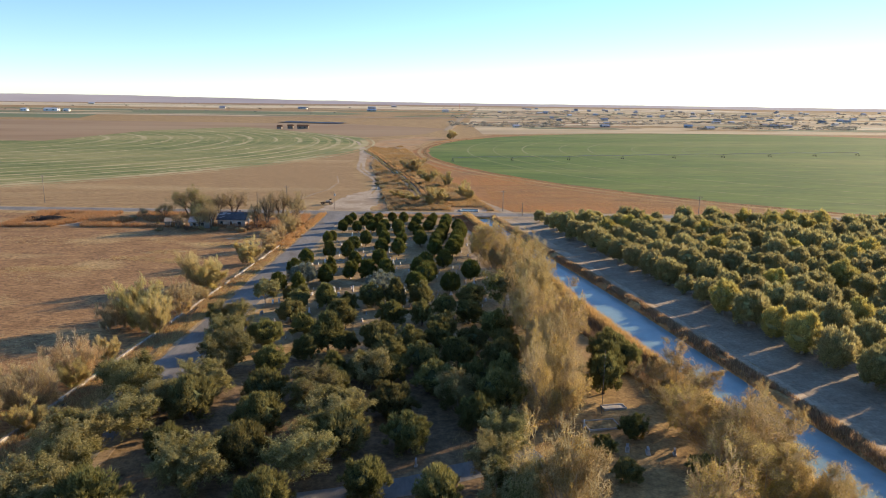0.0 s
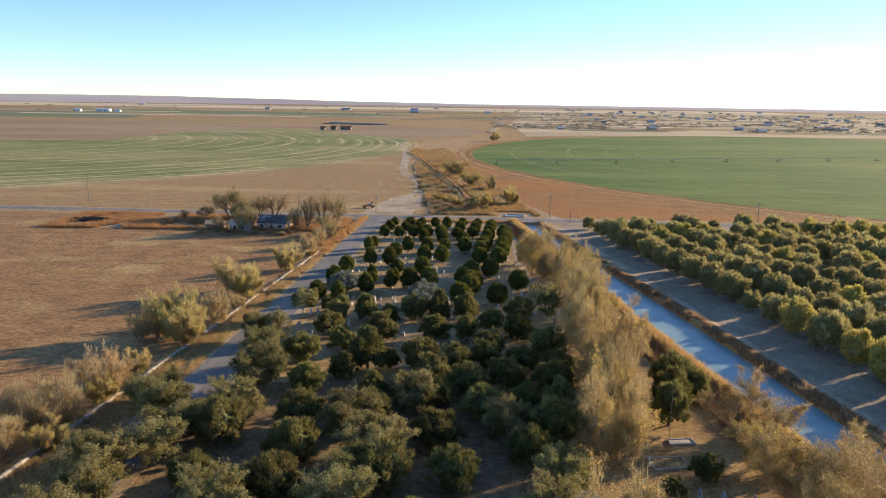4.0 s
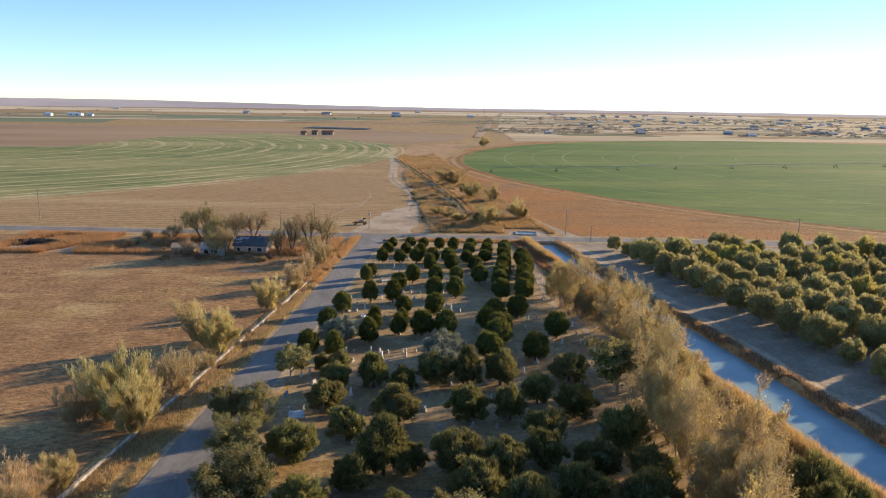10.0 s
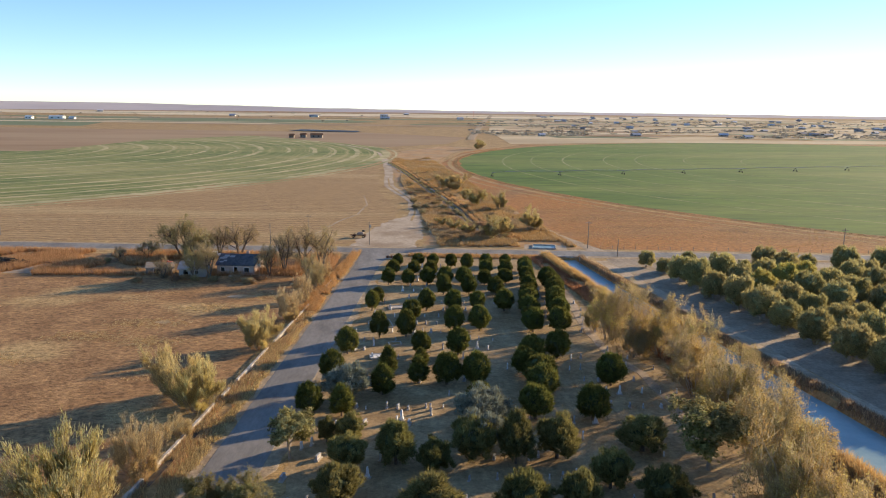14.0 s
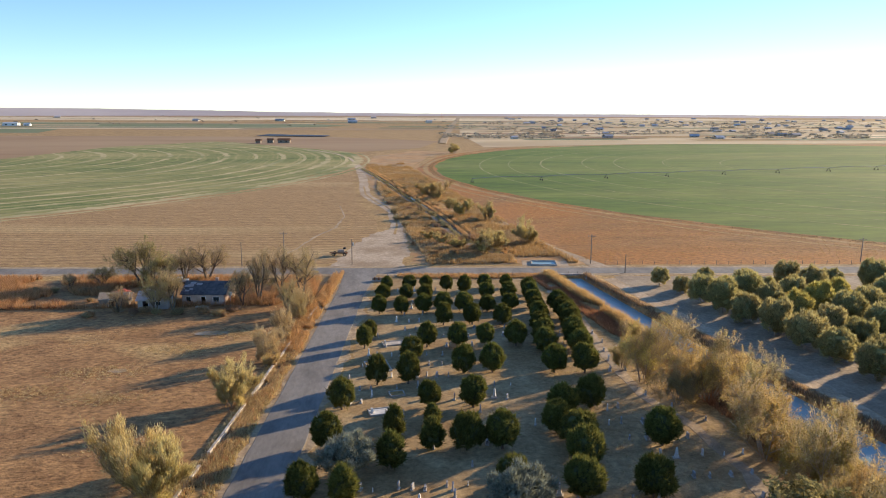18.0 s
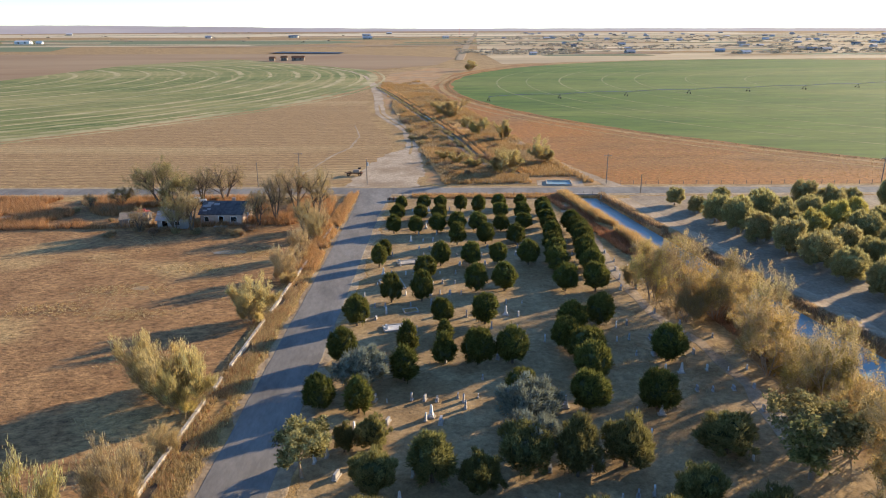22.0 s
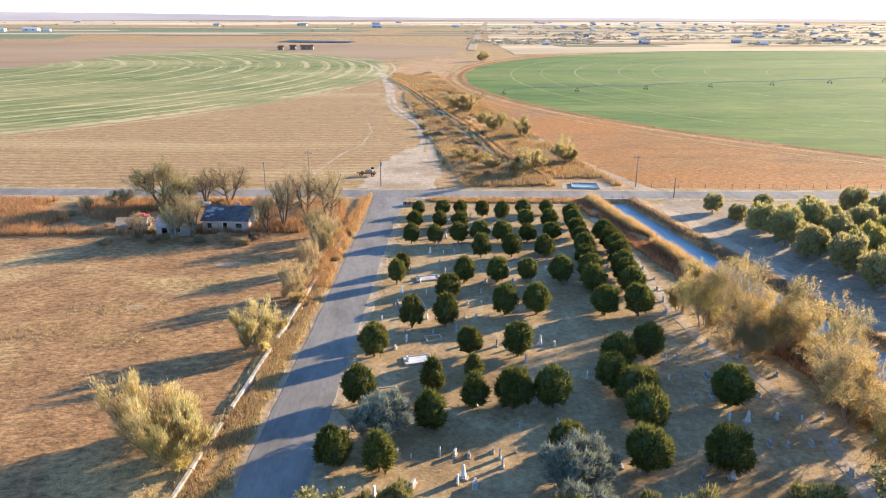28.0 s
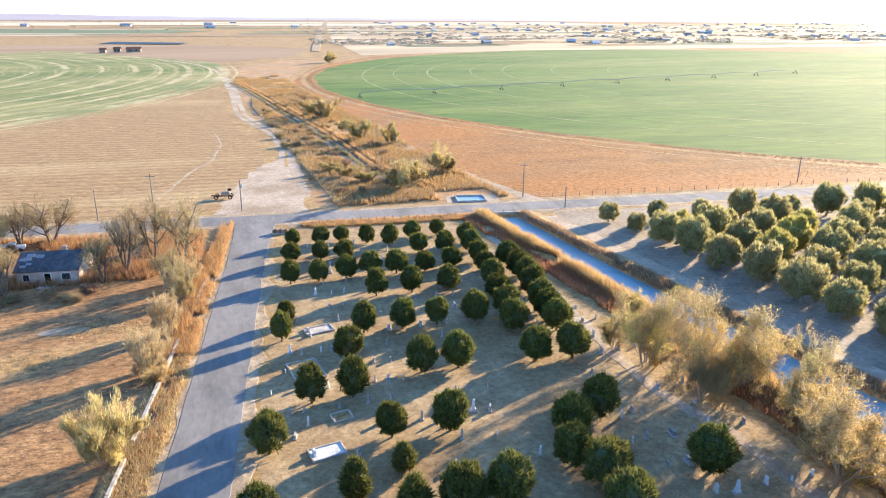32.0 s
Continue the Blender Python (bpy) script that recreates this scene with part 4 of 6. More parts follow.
south_c = [(-24.2, 111.2, 6.1, 5.0), (-21.1, 99.1, 5.8, 4.4), (-8.8, 109.0, 3.6, 3.6), (-3.5, 108.3, 6.2, 5.4), (2.3, 107.0, 5.7, 5.1), (7.5, 110.0, 5.5, 4.8), (13.4, 107.1, 5.6, 4.8), (-10.2, 95.8, 4.8, 4.4),
           (-5.4, 95.3, 5.1, 4.6), (-0.6, 94.2, 5.3, 4.4), (-16.0, 104.4, 4.6, 4.4), (-18.0, 117.0, 5.0, 4.6)]
south_d = [(-27.9, 69.1, 5.4, 5.0), (-18.3, 77.5, 6.9, 5.5), (-2.9, 60.6, 5.6, 5.0), (5.3, 58.1, 5.2, 5.0), (2.1, 71.7, 6.3, 5.0), (-0.3, 81.7, 7.0, 5.0), (-13.6, 56.4, 6.6, 5.6), (-32.3, 56.4, 8.4, 6.0),
           (7.2, 50.9, 5.7, 5.0), (-19.0, 86.6, 7.0, 5.0), (4.4, 98.5, 6.2, 5.0), (10.6, 101.2, 6.4, 5.0), (36.2, 100.4, 6.6, 6.4), (34.6, 95.0, 5.8, 6.2), (32.6, 89.5, 5.0, 6.6), (38.8, 98.0, 5.0, 5.0), (6.4, 90.1, 7.2, 5.0), (12.4, 91.0, 5.3, 5.0),
           (11.5, 77.4, 5.5, 5.0), (-9.3, 88.6, 6, 4.8)]
south_o = [(-35.2, 121.4, 4.6, 5.0), (-31.2, 120.6, 5.2, 5.4), (-28.4, 98.4, 8.2, 6.8), (-30.2, 109.0, 6.4, 6.0), (-39.8, 89.5, 8.4, 6.4), (-39.9, 71.3, 8.5, 6.0), (-35.9, 76.6, 8.0, 6.0), (-23.1, 62.8, 7.8, 6.0), (-35.1, 84.2, 7.4, 5.0),
           (-37.9, 56.9, 7.8, 6.0), (-11.1, 66.2, 8.3, 6.0), (-8.0, 77.7, 8.4, 6.0), (-11.9, 84.0, 8.0, 5.5), (-28.8, 88.9, 7.0, 5.4), (-4.2, 92.0, 6.6, 5.6)]
i = 0
for row in (south_a, south_c, south_d):
    for x, y, w, h in row:
        place(shag[i * 5 % 3], x, y, w, h)
        i += 1
for i, (x, y, w, h) in enumerate(south_o):
    place(olive[i % 2], x, y, w * 1.1, h * 1.05)
for x, y, w, h in [(-12.5, 108.1, 6.2, 7.6), (-15.8, 134.9, 4.8, 6.0), (-0.9, 134.9, 4.2, 7.0), (-11.7, 121.8, 6.1, 6.3)]:
    place(pinus, x, y, w, h)
place(open_tree, -29.1, 136.4, 6.0, 6.1)
place(open_tree, 22.6, 133.0, 9.0, 8.6, label="broad dark green tree with a bare trunk by the canal")
for x, y, w, h in [(32.7, 74.6, 3.8, 3.4), (27.6, 70.4, 3.2, 2.6), (28.4, 63.6, 3.6, 3.0), (38.0, 64.4, 3.4, 3.0)]:
    place(shag[2], x, y, w, h)

WOOD_XY = [(x, y) for row in (south_a, south_c, south_d, south_o) for x, y, w, h in row] + [(-13, 107.2), (-12.1, 121.2)]
rk = random.Random(77)
for k in range(900):
    y = rk.uniform(8, 104)
    x = rk.uniform(drive_x(y) + 7 if y > 84 else wall_x(y) + 11, 16)
    if min(math.hypot(x - a, y - b) for a, b in WOOD_XY) < 6.2 or (-4 < x < 8 and 57 < y < 66) or (drive_x(y) - 3.5 < x < drive_x(y) + 3.5 and y > 72):
        continue
    WOOD_XY.append((x, y))
    f = rk.uniform(0.85, 1.12)
    q = rk.random()
    place(shag[k % 3] if q < 0.5 else olive[k % 2], x, y, 7.0 * f, 5.8 * f)

for k, (x, y, w, h) in enumerate([(18.4, 114.5, 6.5, 5.6), (17.6, 98.6, 6.6, 5.4), (19.5, 105.5, 5.6, 5.0), (17.4, 92.0, 5.8, 5.2), (9.4, 129.0, 4.6, 4.6), (8.6, 116.0, 5.6, 5.0)]):
    place(shag[k % 3], x, y, w, h)

# cottonwoods and bare elms along the canal
G_CAN = "trees along the canal bank"
gold = [branch_tree("cottonwood", "half-bare cottonwood with yellow autumn leaves", q, (L_GOLD, L_DULL), 13, 10, 9, 0.8, (5, 6, 7, 6), 34000, 0.09, L_TWIG, group=G_CAN, clear=0.08, base=0.08, shortest=0.35) for q in (201, 212)]
grey = [branch_tree("elm", "half-bare grey-brown elm with hazy twigs", q, (L_DULL, L_AMBER), 13, 10, 8, 0.75, (5, 6, 7, 6), 28000, 0.092, L_TWIG, group=G_CAN, clear=0.1, twig_w=0.055, base=0.06, shortest=0.4) for q in (223, 234)]
for i, (x, y, w, h, g) in enumerate([(23.6, 182.0, 13, 9.5, 1), (30.4, 173.6, 14.5, 10.5, 1), (25.2, 172.4, 8, 6.5, 0), (29.6, 155.2, 13.5, 10, 0), (28.4, 126.6, 14.5, 10.5, 1), (31.5, 146.4, 13, 10, 1), (29.6, 137.0, 10, 8, 0), (33.0, 163.6, 11.5, 8.5, 1), (21.4, 187.6, 6, 4.5, 0)]):
    place((grey, gold)[g][i % 2], x, y, w * 0.87, h * 1.15)
for i, (x, y, w, h, g) in enumerate([(25.6, 116.7, 12, 10, 0), (26.8, 102.7, 14, 10.5, 0), (23.1, 87.2, 11.5, 9.5, 0), (42.9, 85.5, 11, 7.5, 0), (42.3, 68.1, 11.5, 8.5, 1), (50.3, 70.9, 8.5, 7.5, 0),
                                     (42.9, 58.4, 9, 7.5, 1), (47.7, 56.1, 8.0, 6.5, 1), (19.4, 56.7, 11.5, 9.0, 0), (41.0, 76.1, 9.0, 7.5, 0), (25.6, 94.4, 10, 9, 1), (23.0, 78.4, 10, 9, 1),
                                     (48.9, 43.9, 9, 7, 1), (32.0, 49.7, 10, 8, 0), (25.4, 110.0, 11, 9.5, 1), (24.0, 95.0, 9, 8.5, 1), (25.6, 120.5, 9, 8, 0)]):
    place((grey, gold)[g][i % 2], x, y, w * (1.1 if x > 38 else 0.9), h * (1.12 if x > 38 else 1.3))

# shrubs along the low wall
G_SHRUB = "shrubs along the low wall"
bush = [branch_tree("shrub", "feathery yellow-green shrub beside the low wall", q, (L_BUSH, L_DULL), 6.0, 5.4, 30, 0.7, (5, 4, 4, 4), 24000, 0.085, L_TWIG, cat="bush", group=G_SHRUB, clear=0.05, angle=0.38, up=0.4, girth=0.016, twig_w=0.03, base=0.22, shortest=0.2, needle=True) for q in (301, 312)]
drybush = branch_tree("shrub", "dry straw-coloured leafless shrub beside the wall", 323, L_STRAW, 6.0, 5.4, 30, 0.6, (5, 4, 4, 4), 13000, 0.075, L_TWIG, cat="bush", group=G_SHRUB, clear=0.05, angle=0.38, up=0.42, girth=0.016, twig_w=0.03, base=0.22, shortest=0.2, needle=True)
for i, (y, off, w, h, k) in enumerate([(208, 2.4, 4.6, 6.0, 2), (221, 2.6, 5.0, 5.6, 2), (196, 1.8, 5.4, 6.0, 2), (193, 0.6, 3.0, 2.4, 0), (177, 1.6, 6.6, 6.4, 0), (153.5, 4.2, 9.6, 7.6, 1), (150.5, 1.6, 6.4, 6.6, 0), (156, 7.4, 5.0, 4.4, 2),
                                       (142, 0.6, 3.6, 3.0, 2), (133, 1.4, 6.0, 6.2, 2), (122.5, 4.0, 10.0, 8.2, 1), (119.5, 0.6, 6.8, 6.4, 0), (122, 9.4, 6.6, 5.6, 2), (97.5, 3.0, 8.2, 6.4, 2), (93.6, 1.0, 4.8, 4.0, 0),
                                       (104, 1.6, 4.4, 4.2, 0), (85, 2.4, 8.6, 6.8, 2), (86, 8.6, 7.6, 5.8, 2), (76, 4.6, 7.6, 6.2, 2), (79, -1.2, 4.6, 3.8, 0), (66, 5, 8, 6, 0), (229, 3.0, 4.8, 4.8, 2), (56, 6, 8, 6, 2)]):
    place((bush[0], bush[1], drybush)[k], wall_x(y) - off, y, w, h)

# trees round the ruined houses
G_HOUSE = "trees round the abandoned house"
thin = [branch_tree("elm", "leafless grey elm beside the abandoned house", q, L_DULL, 9, 11, 3, 0.6, (6, 6, 6, 5), 1800, 0.12, L_TWIG, group=G_HOUSE, clear=0.4, up=0.04, angle=0.95, girth=0.028, twig_w=0.045, bark=BARK) for q in (245, 256)]
oldelm = [branch_tree("elm", "old elm with a few olive leaves by the ruins", q, (L_OLIVE, L_DULL), 13, 11, 3, 0.6, (7, 7, 6, 5), 9000, 0.13, L_TWIG, group=G_HOUSE, clear=0.25, up=0.08, angle=0.9, girth=0.034, bark=BARK) for q in (267, 278)]
for i, (x, y, w, h, k) in enumerate([(-80.7, 254.9, 13.0, 11.0, 1), (-66.2, 229.7, 7.5, 9.5, 0), (-65.3, 257.2, 11, 9.5, 0), (-48.4, 236.4, 7.5, 12, 0), (-44.3, 242.5, 8.2, 12, 0), (-51.7, 232.9, 6.6, 8.6, 0),
                                     (-39.0, 239.0, 9.6, 12, 0), (-40.3, 225.1, 6.4, 7.6, 0), (-75.1, 251.4, 9, 8, 1), (-71.3, 258.5, 8.1, 8.4, 0), (-90.0, 253.3, 6, 5, 1), (-96.5, 250.1, 5, 4, 0), (-69.6, 228.6, 5.6, 8.0, 1), (-77.6, 229.2, 5.0, 5.6, 0)]):
    place((thin, oldelm)[k][i % 2], x, y, w * 1.1, h, label=("leafless grey elm beside the abandoned house", "old elm with a few olive leaves by the ruins")[k])

# pecan orchard
G_PEC = "pecan trees of the orchard"
pecan = [tuft_tree("pecan_tree", "leafy yellow-green pecan tree in an orchard row", q, (L_PECAN, L_PECAN, L_YELLOW, L_PECAN)[k], CORE_P, w=7.4, h=7.2, stem=0.45, n=11000, size=0.21, clumps=c, rc=0.6, inner=0.72, lump=0.32, core_k=0.78, rise=0.9, fringe=0.5, group=G_PEC, bark=PALEBARK) for k, (q, c) in enumerate(((401, 130), (412, 110), (423, 120), (434, 140)))]
pecan_far = [tuft_tree("pecan_tree", "leafy yellow-green pecan tree in an orchard row", q, (L_PECAN, L_YELLOW, L_PECAN)[k], CORE_P, w=7.4, h=7.2, stem=0.45, n=5000, size=0.3, clumps=90, rc=0.68, inner=0.72, lump=0.32, core_k=0.78, rise=0.9, fringe=0.5, group=G_PEC, bark=PALEBARK) for k, q in enumerate((445, 456, 467))]
ro = random.Random(8)
for r in range(14):
    for k in range(28):
        y = 244 - k * 8.1 - r * 1.5
        x = orchard_x(y) + r * 10.0 + ro.uniform(-0.5, 0.5)
        y += ro.uniform(-0.6, 0.6)
        small = (k < 2 and r < 3) or ro.random() < 0.08
        if y > road_y(x) - 10 or ro.random() < 0.02 or (y < 40 and r > 5):
            continue
        f = ro.uniform(0.62, 0.72) if small else ro.uniform(0.88, 1.1)
        place((pecan if r < 6 else pecan_far)[ro.choice((0, 1, 3, 0, 1, 3, 2)) if r < 6 else ro.choice((0, 2, 0, 2, 1))], x, y, 6.7 * f, 7.0 * f * ro.uniform(0.92, 1.08))

# shrubs and small trees north of the road
G_N = "small trees in the weeds north of the road"
ntree = [branch_tree("willow", "small olive-green tree among orange weeds", q, (L_BUSH, L_DULL), 8, 7, 9, 0.6, (6, 5, 5, 4), 22000, 0.12, L_TWIG, group=G_N, clear=0.05, angle=0.5, up=0.25, twig_w=0.05, base=0.1, shortest=0.3) for q in (501, 512)]
for i, (x, y, w, h) in enumerate([(27.6, 301.7, 9.2, 8.0), (21.8, 350, 8.0, 7.6), (12.6, 286, 11.0, 8.4), (12.2, 363, 10.5, 7.6), (5.2, 420, 12.0, 9.2), (0.8, 431, 9, 7), (48.3, 780, 13, 10), (9.0, 384, 5, 4), (17.5, 296, 6, 4.4), (-0.5, 303, 6.5, 3.6), (4.0, 296, 7, 4.0), (-4.5, 311, 5.5, 3.2)]):
    place(ntree[i % 2], x, y, w, h)
scrub = [feather_bush("scrub_bush", "grey-green scrub bush among dry weeds", s, L_SCRUB, 3.4, 2.2, 1800, group="scrub bushes", stems=30, fine=0.06) for s in (523, 534)]
rb = random.Random(12)
for i in range(110):
    y = rb.uniform(282, 520)
    x = rb.uniform(-11, 22) - (y - 284) * 0.06
    place(scrub[i % 2], x, y, rb.uniform(2, 5), rb.uniform(1.2, 2.6))
for i in range(26):
    x = rb.uniform(-105, -42)
    y = rb.uniform(236, road_y(x) - 10)
    if not (-86 < x < -55 and 229 < y < 252):
        place(scrub[i % 2], x, y, rb.uniform(1.6, 4), rb.uniform(1.2, 2.4))


for i in range(16):
    x = rb.uniform(-90, -52)
    place(scrub[i % 2], x, rb.uniform(224, 229), rb.uniform(1.8, 4), rb.uniform(1.0, 2.0))


# ---- grasses ----
DITCH = [(17.5, 284), (8.4, 311.5), (4.0, 355.7), (-0.4, 387.7), (-4.1, 410), (-7.2, 430), (-13.3, 469), (-22.6, 531), (-34.8, 597)]


def off_ditch(x, y):
    for (x0, y0), (x1, y1) in zip(DITCH, DITCH[1:]):
        if y0 <= y <= y1:
            u = x - x0 - (x1 - x0) * (y - y0) / (y1 - y0)
            return u > 3.4 or u < -4.2
    return y < 597 or noise.noise((x * 0.1, y * 0.1, 3)) > (y - 620) / 90


def grass(name, label, count, where, leaf, height, seed, width=0.07, blades=4, lean=0.35, cat="grass"):
    rng, rr = np.random.default_rng(seed), random.Random(seed)
    P = []
    while len(P) < count:
        p = where(rr)
        if p:
            P.append((*p, hgt(*p) - 0.03))
    P = np.repeat(np.array(P), blades, 0)
    n = len(P)
    P[:, :2] += rng.normal(size=(n, 2)) * 0.14
    D = rng.normal(size=(n, 3)) * lean
    D[:, 2] = 1
    D /= np.linalg.norm(D, axis=1)[:, None]
    V, F = spikes(P, D, height, width, rng)
    return tagged(mesh_ob(name, V, F, leaf), label, cat, kind="stuff")


def near_canal(side, u0, u1, y0, y1):
    def f(rr):
        y = rr.uniform(y0, y1)
        u = rr.uniform(u0, u1)
        if noise.noise((u * 0.3, y * 0.12, side)) < -0.28:
            return None
        return canal_x(y) + side * (u - narrow(side, y)), y
    return f


def beside_wall(a, b, y0=60, y1=258):
    def f(rr):
        y = rr.uniform(y0, y1)
        x = wall_x(y) + rr.uniform(a, b)
        return (x, y) if x < drive_x(y) - 4.6 and noise.noise((x * 0.4, y * 0.2, 2)) > -0.3 else None
    return f


def in_box(x0, x1, y0, y1, f, cutoff=-0.1, ok=None):
    def g(rr):
        x, y = rr.uniform(x0, x1), rr.uniform(y0, y1)
        if noise.noise((x * f, y * f, 7)) < cutoff or (ok and not ok(x, y)):
            return None
        return x, y
    return g


grass("bank_reeds", "tall orange-tan reeds along the canal bank", 17000, near_canal(-1, 5.9, 8.6, 20, 257), L_REED, 1.7, 1, 0.10)
grass("bank_weeds", "brown dry weeds on the canal bank", 13000, near_canal(-1, 7.0, 12.5, 60, 256), L_RUSSET, 0.8, 2, 0.10)
grass("bank_weeds", "brown dry weeds on the orchard side of the canal", 7000, near_canal(1, 5.8, 8.0, 0, 256), L_SCRUB, 0.8, 3, 0.10)
grass("bank_weeds", "tan reed clumps on the orchard side of the canal", 3500, near_canal(1, 5.8, 8.2, 0, 256), L_STRAW, 0.8, 4, 0.10)
grass("verge_grass", "straw-coloured grass between wall and drive", 14000, beside_wall(0.3, 8, 60, 262), L_STRAW, 0.5, 5, 0.08)
grass("verge_weeds", "russet weeds along the low wall", 900, beside_wall(0.2, 3.0, 60, 262), L_RUSSET, 0.8, 6, 0.09)
grass("verge_weeds", "golden tall grass along the low wall", 5000, beside_wall(-0.9, 2.6, 60, 262), L_STRAW, 0.75, 20, 0.08)
grass("verge_weeds", "tall russet weeds beside the drive", 4500, beside_wall(-2, 6, 200, 264), L_RUSSET, 1.05, 7, 0.08)
grass("tall_weeds", "tall orange weeds round the abandoned house", 11000, in_box(-140, -36, 232, 268, 0.09, -0.12, lambda x, y: y < road_y(x) - 8 and not (-86 < x < -55 and 236 < y < 251)), L_RUSSET, 1.5, 8, 0.13)
grass("roadside_grass", "orange dry grass along the road", 3600, in_box(-16, 26, 251, 262, 0.1, -0.3, lambda x, y: road_y(x) - 9 < y < road_y(x) - 4.6), L_REED, 0.75, 9, 0.10)
grass("field_weeds", "orange dry weeds north of the road", 20000, in_box(-34, 40, 272, 690, 0.055, -0.27, lambda x, y: off_ditch(x, y) and -8 + 4 * noise.noise((x * 0.1, y * 0.08, 0)) - (y - 300) * 0.08 < x < 34 - (y - 300) * 0.11 and not (19 < x < 34 and y < 281)), L_RUSSET, 1.35, 10, 0.14)
grass("field_weeds", "straw-coloured weeds north of the road", 14000, in_box(-24, 34, 274, 600, 0.09, -0.1, lambda x, y: off_ditch(x, y) and -9 - (y - 300) * 0.09 < x < 30 - (y - 300) * 0.11 and not (19 < x < 34 and y < 281)), L_STRAW, 0.9, 11, 0.13)
def round_circle(rr):
    a, r = radians(rr.uniform(150, 262)), 381 + abs(rr.gauss(0, 1.6))
    x, y = 397 + r * math.cos(a), 584 + r * math.sin(a)
    return (x, y) if noise.noise((a * 40, 0, 0)) > -0.25 else None


grass("edge_weeds", "brown weeds along the edge of the crop circle", 4000, round_circle, L_SCRUB, 0.55, 18, 0.12)
grass("orange_grass", "sparse tufts of orange dry grass beside the crop circle", 6000, in_box(40, 260, 272, 420, 0.013, -0.5, lambda x, y: y > road_y(x) + 9 and math.hypot(x - 397, y - 584) > 384), L_RUSSET, 0.4, 19, 0.1)
grass("field_weeds", "grey-brown weeds north of the road", 14000, in_box(-24, 36, 272, 640, 0.07, 0.0, lambda x, y: off_ditch(x, y) and -9 - (y - 300) * 0.09 < x < 33 - (y - 300) * 0.11 and not (19 < x < 34 and y < 281)), L_SCRUB, 1.2, 21, 0.15)
grass("dry_grass", "short dry grass between the graves", 9000, in_box(-26, 24, 110, 258, 0.12, -0.1, lambda x, y: drive_x(y) + 5 < x < canal_x(y) - 11), L_STRAW, 0.16, 12, 0.06, 3, 0.6)
grass("dry_grass", "pale grass tufts in the fallow field", 5000, in_box(-170, -40, 70, 236, 0.05, 0.22, lambda x, y: x < wall_x(y) - 1.5), L_STRAW, 0.25, 13, 0.04, 8, 0.6)
grass("dry_grass", "golden dry grass beside the canal trees", 6000, in_box(8, 27, 60, 200, 0.15, -0.15, lambda x, y: x < canal_x(y) - 8), L_STRAW, 0.28, 15, 0.07, 3, 0.6)
grass("tall_weeds", "tawny brush under the canal trees", 7000, in_box(18, 44, 40, 192, 0.12, -0.2, lambda x, y: canal_x(y) - 13 < x < canal_x(y) - 7), L_SCRUB, 1.3, 16, 0.10)


def in_spots(spots):
    def f(rr):
        x, y, rx, ry = rr.choice(spots)
        a, k = rr.uniform(0, 6.283), math.sqrt(rr.random())
        return x + rx * k * math.cos(a) + rr.gauss(0, 2.2), y + ry * k * math.sin(a) + rr.gauss(0, 1.2)
    return f


grass("dry_grass", "pale grass patches in the fallow field", 3000, in_spots([(-67, 192, 7, 2.6), (-76, 184, 6, 2.6), (-57, 203, 6, 2.2), (-48, 212, 5, 2), (-63, 181, 5, 2), (-88, 172, 7, 2.6), (-98, 171, 6, 2.4), (-54, 165, 5, 2)]), L_STRAW, 0.35, 17, 0.05, 8, 0.6)


# ---- low wall ----
# This wall is the raised left lip of a small concrete-lined ditch.
wall = thing("low_wall", "long low whitewashed concrete ditch lip with broken gaps", "wall")
rw = random.Random(3)
y = 60.0
while y < 236:
    ln = rw.uniform(2.6, 3.4)
    y1 = y + ln
    if rw.random() > (0.10 if y < 202 else 0.5):
        dz = rw.uniform(-0.08, 0.05)
        tilt = rw.uniform(-1.2, 1.2)
        bm = box(-0.2, 0.2, 0.0, ln - 0.03, -0.2, 0.6 + dz, 0.03)
        ob = part("wall_segment", bm, CONCRETE, wall)
        a = math.degrees(math.atan2(wall_x(y1) - wall_x(y), ln))
        ob.matrix_basis = pose(wall_x(y), y, 0, 0, tilt, -a)
    y = y1


# Flat dark strip painting the shade inside the ditch; no trench is cut.
ribbon("ditch_bed", [(wall_x(y) + 0.8, y, 1.0) for y in (60, 90, 120, 150, 180, 210, 236)], MUD_AND_SHADE, 0.03, ragged=0.3, lab=("narrow ditch bed beside the low wall, darkened for shade", "ditch"))


# ---- gravestones ----
def stone_mesh(w, d, h, top):
    """An upright slab with a rounded, pointed or flat head."""
    bm = bmesh.new()
    pts = [(-w / 2, 0), (w / 2, 0)]
    if top == "round":
        pts += [(w / 2 * math.cos(a), h - w * 0.35 + w * 0.35 * math.sin(a)) for a in [math.pi * k / 8 for k in range(9)]]
    elif top == "point":
        pts += [(w / 2, h * 0.8), (0, h), (-w / 2, h * 0.8)]
    else:
        pts += [(w / 2, h * 0.97), (w * 0.42, h), (-w * 0.42, h), (-w / 2, h * 0.97)]
    lo = [bm.verts.new((x, -d / 2, z)) for x, z in pts]
    hi = [bm.verts.new((x, d / 2, z)) for x, z in pts]
    bm.faces.new(lo)
    bm.faces.new(hi[::-1])
    for i in range(len(pts)):
        j = (i + 1) % len(pts)
        bm.faces.new((lo[i], hi[i], hi[j], lo[j]))
    return bm


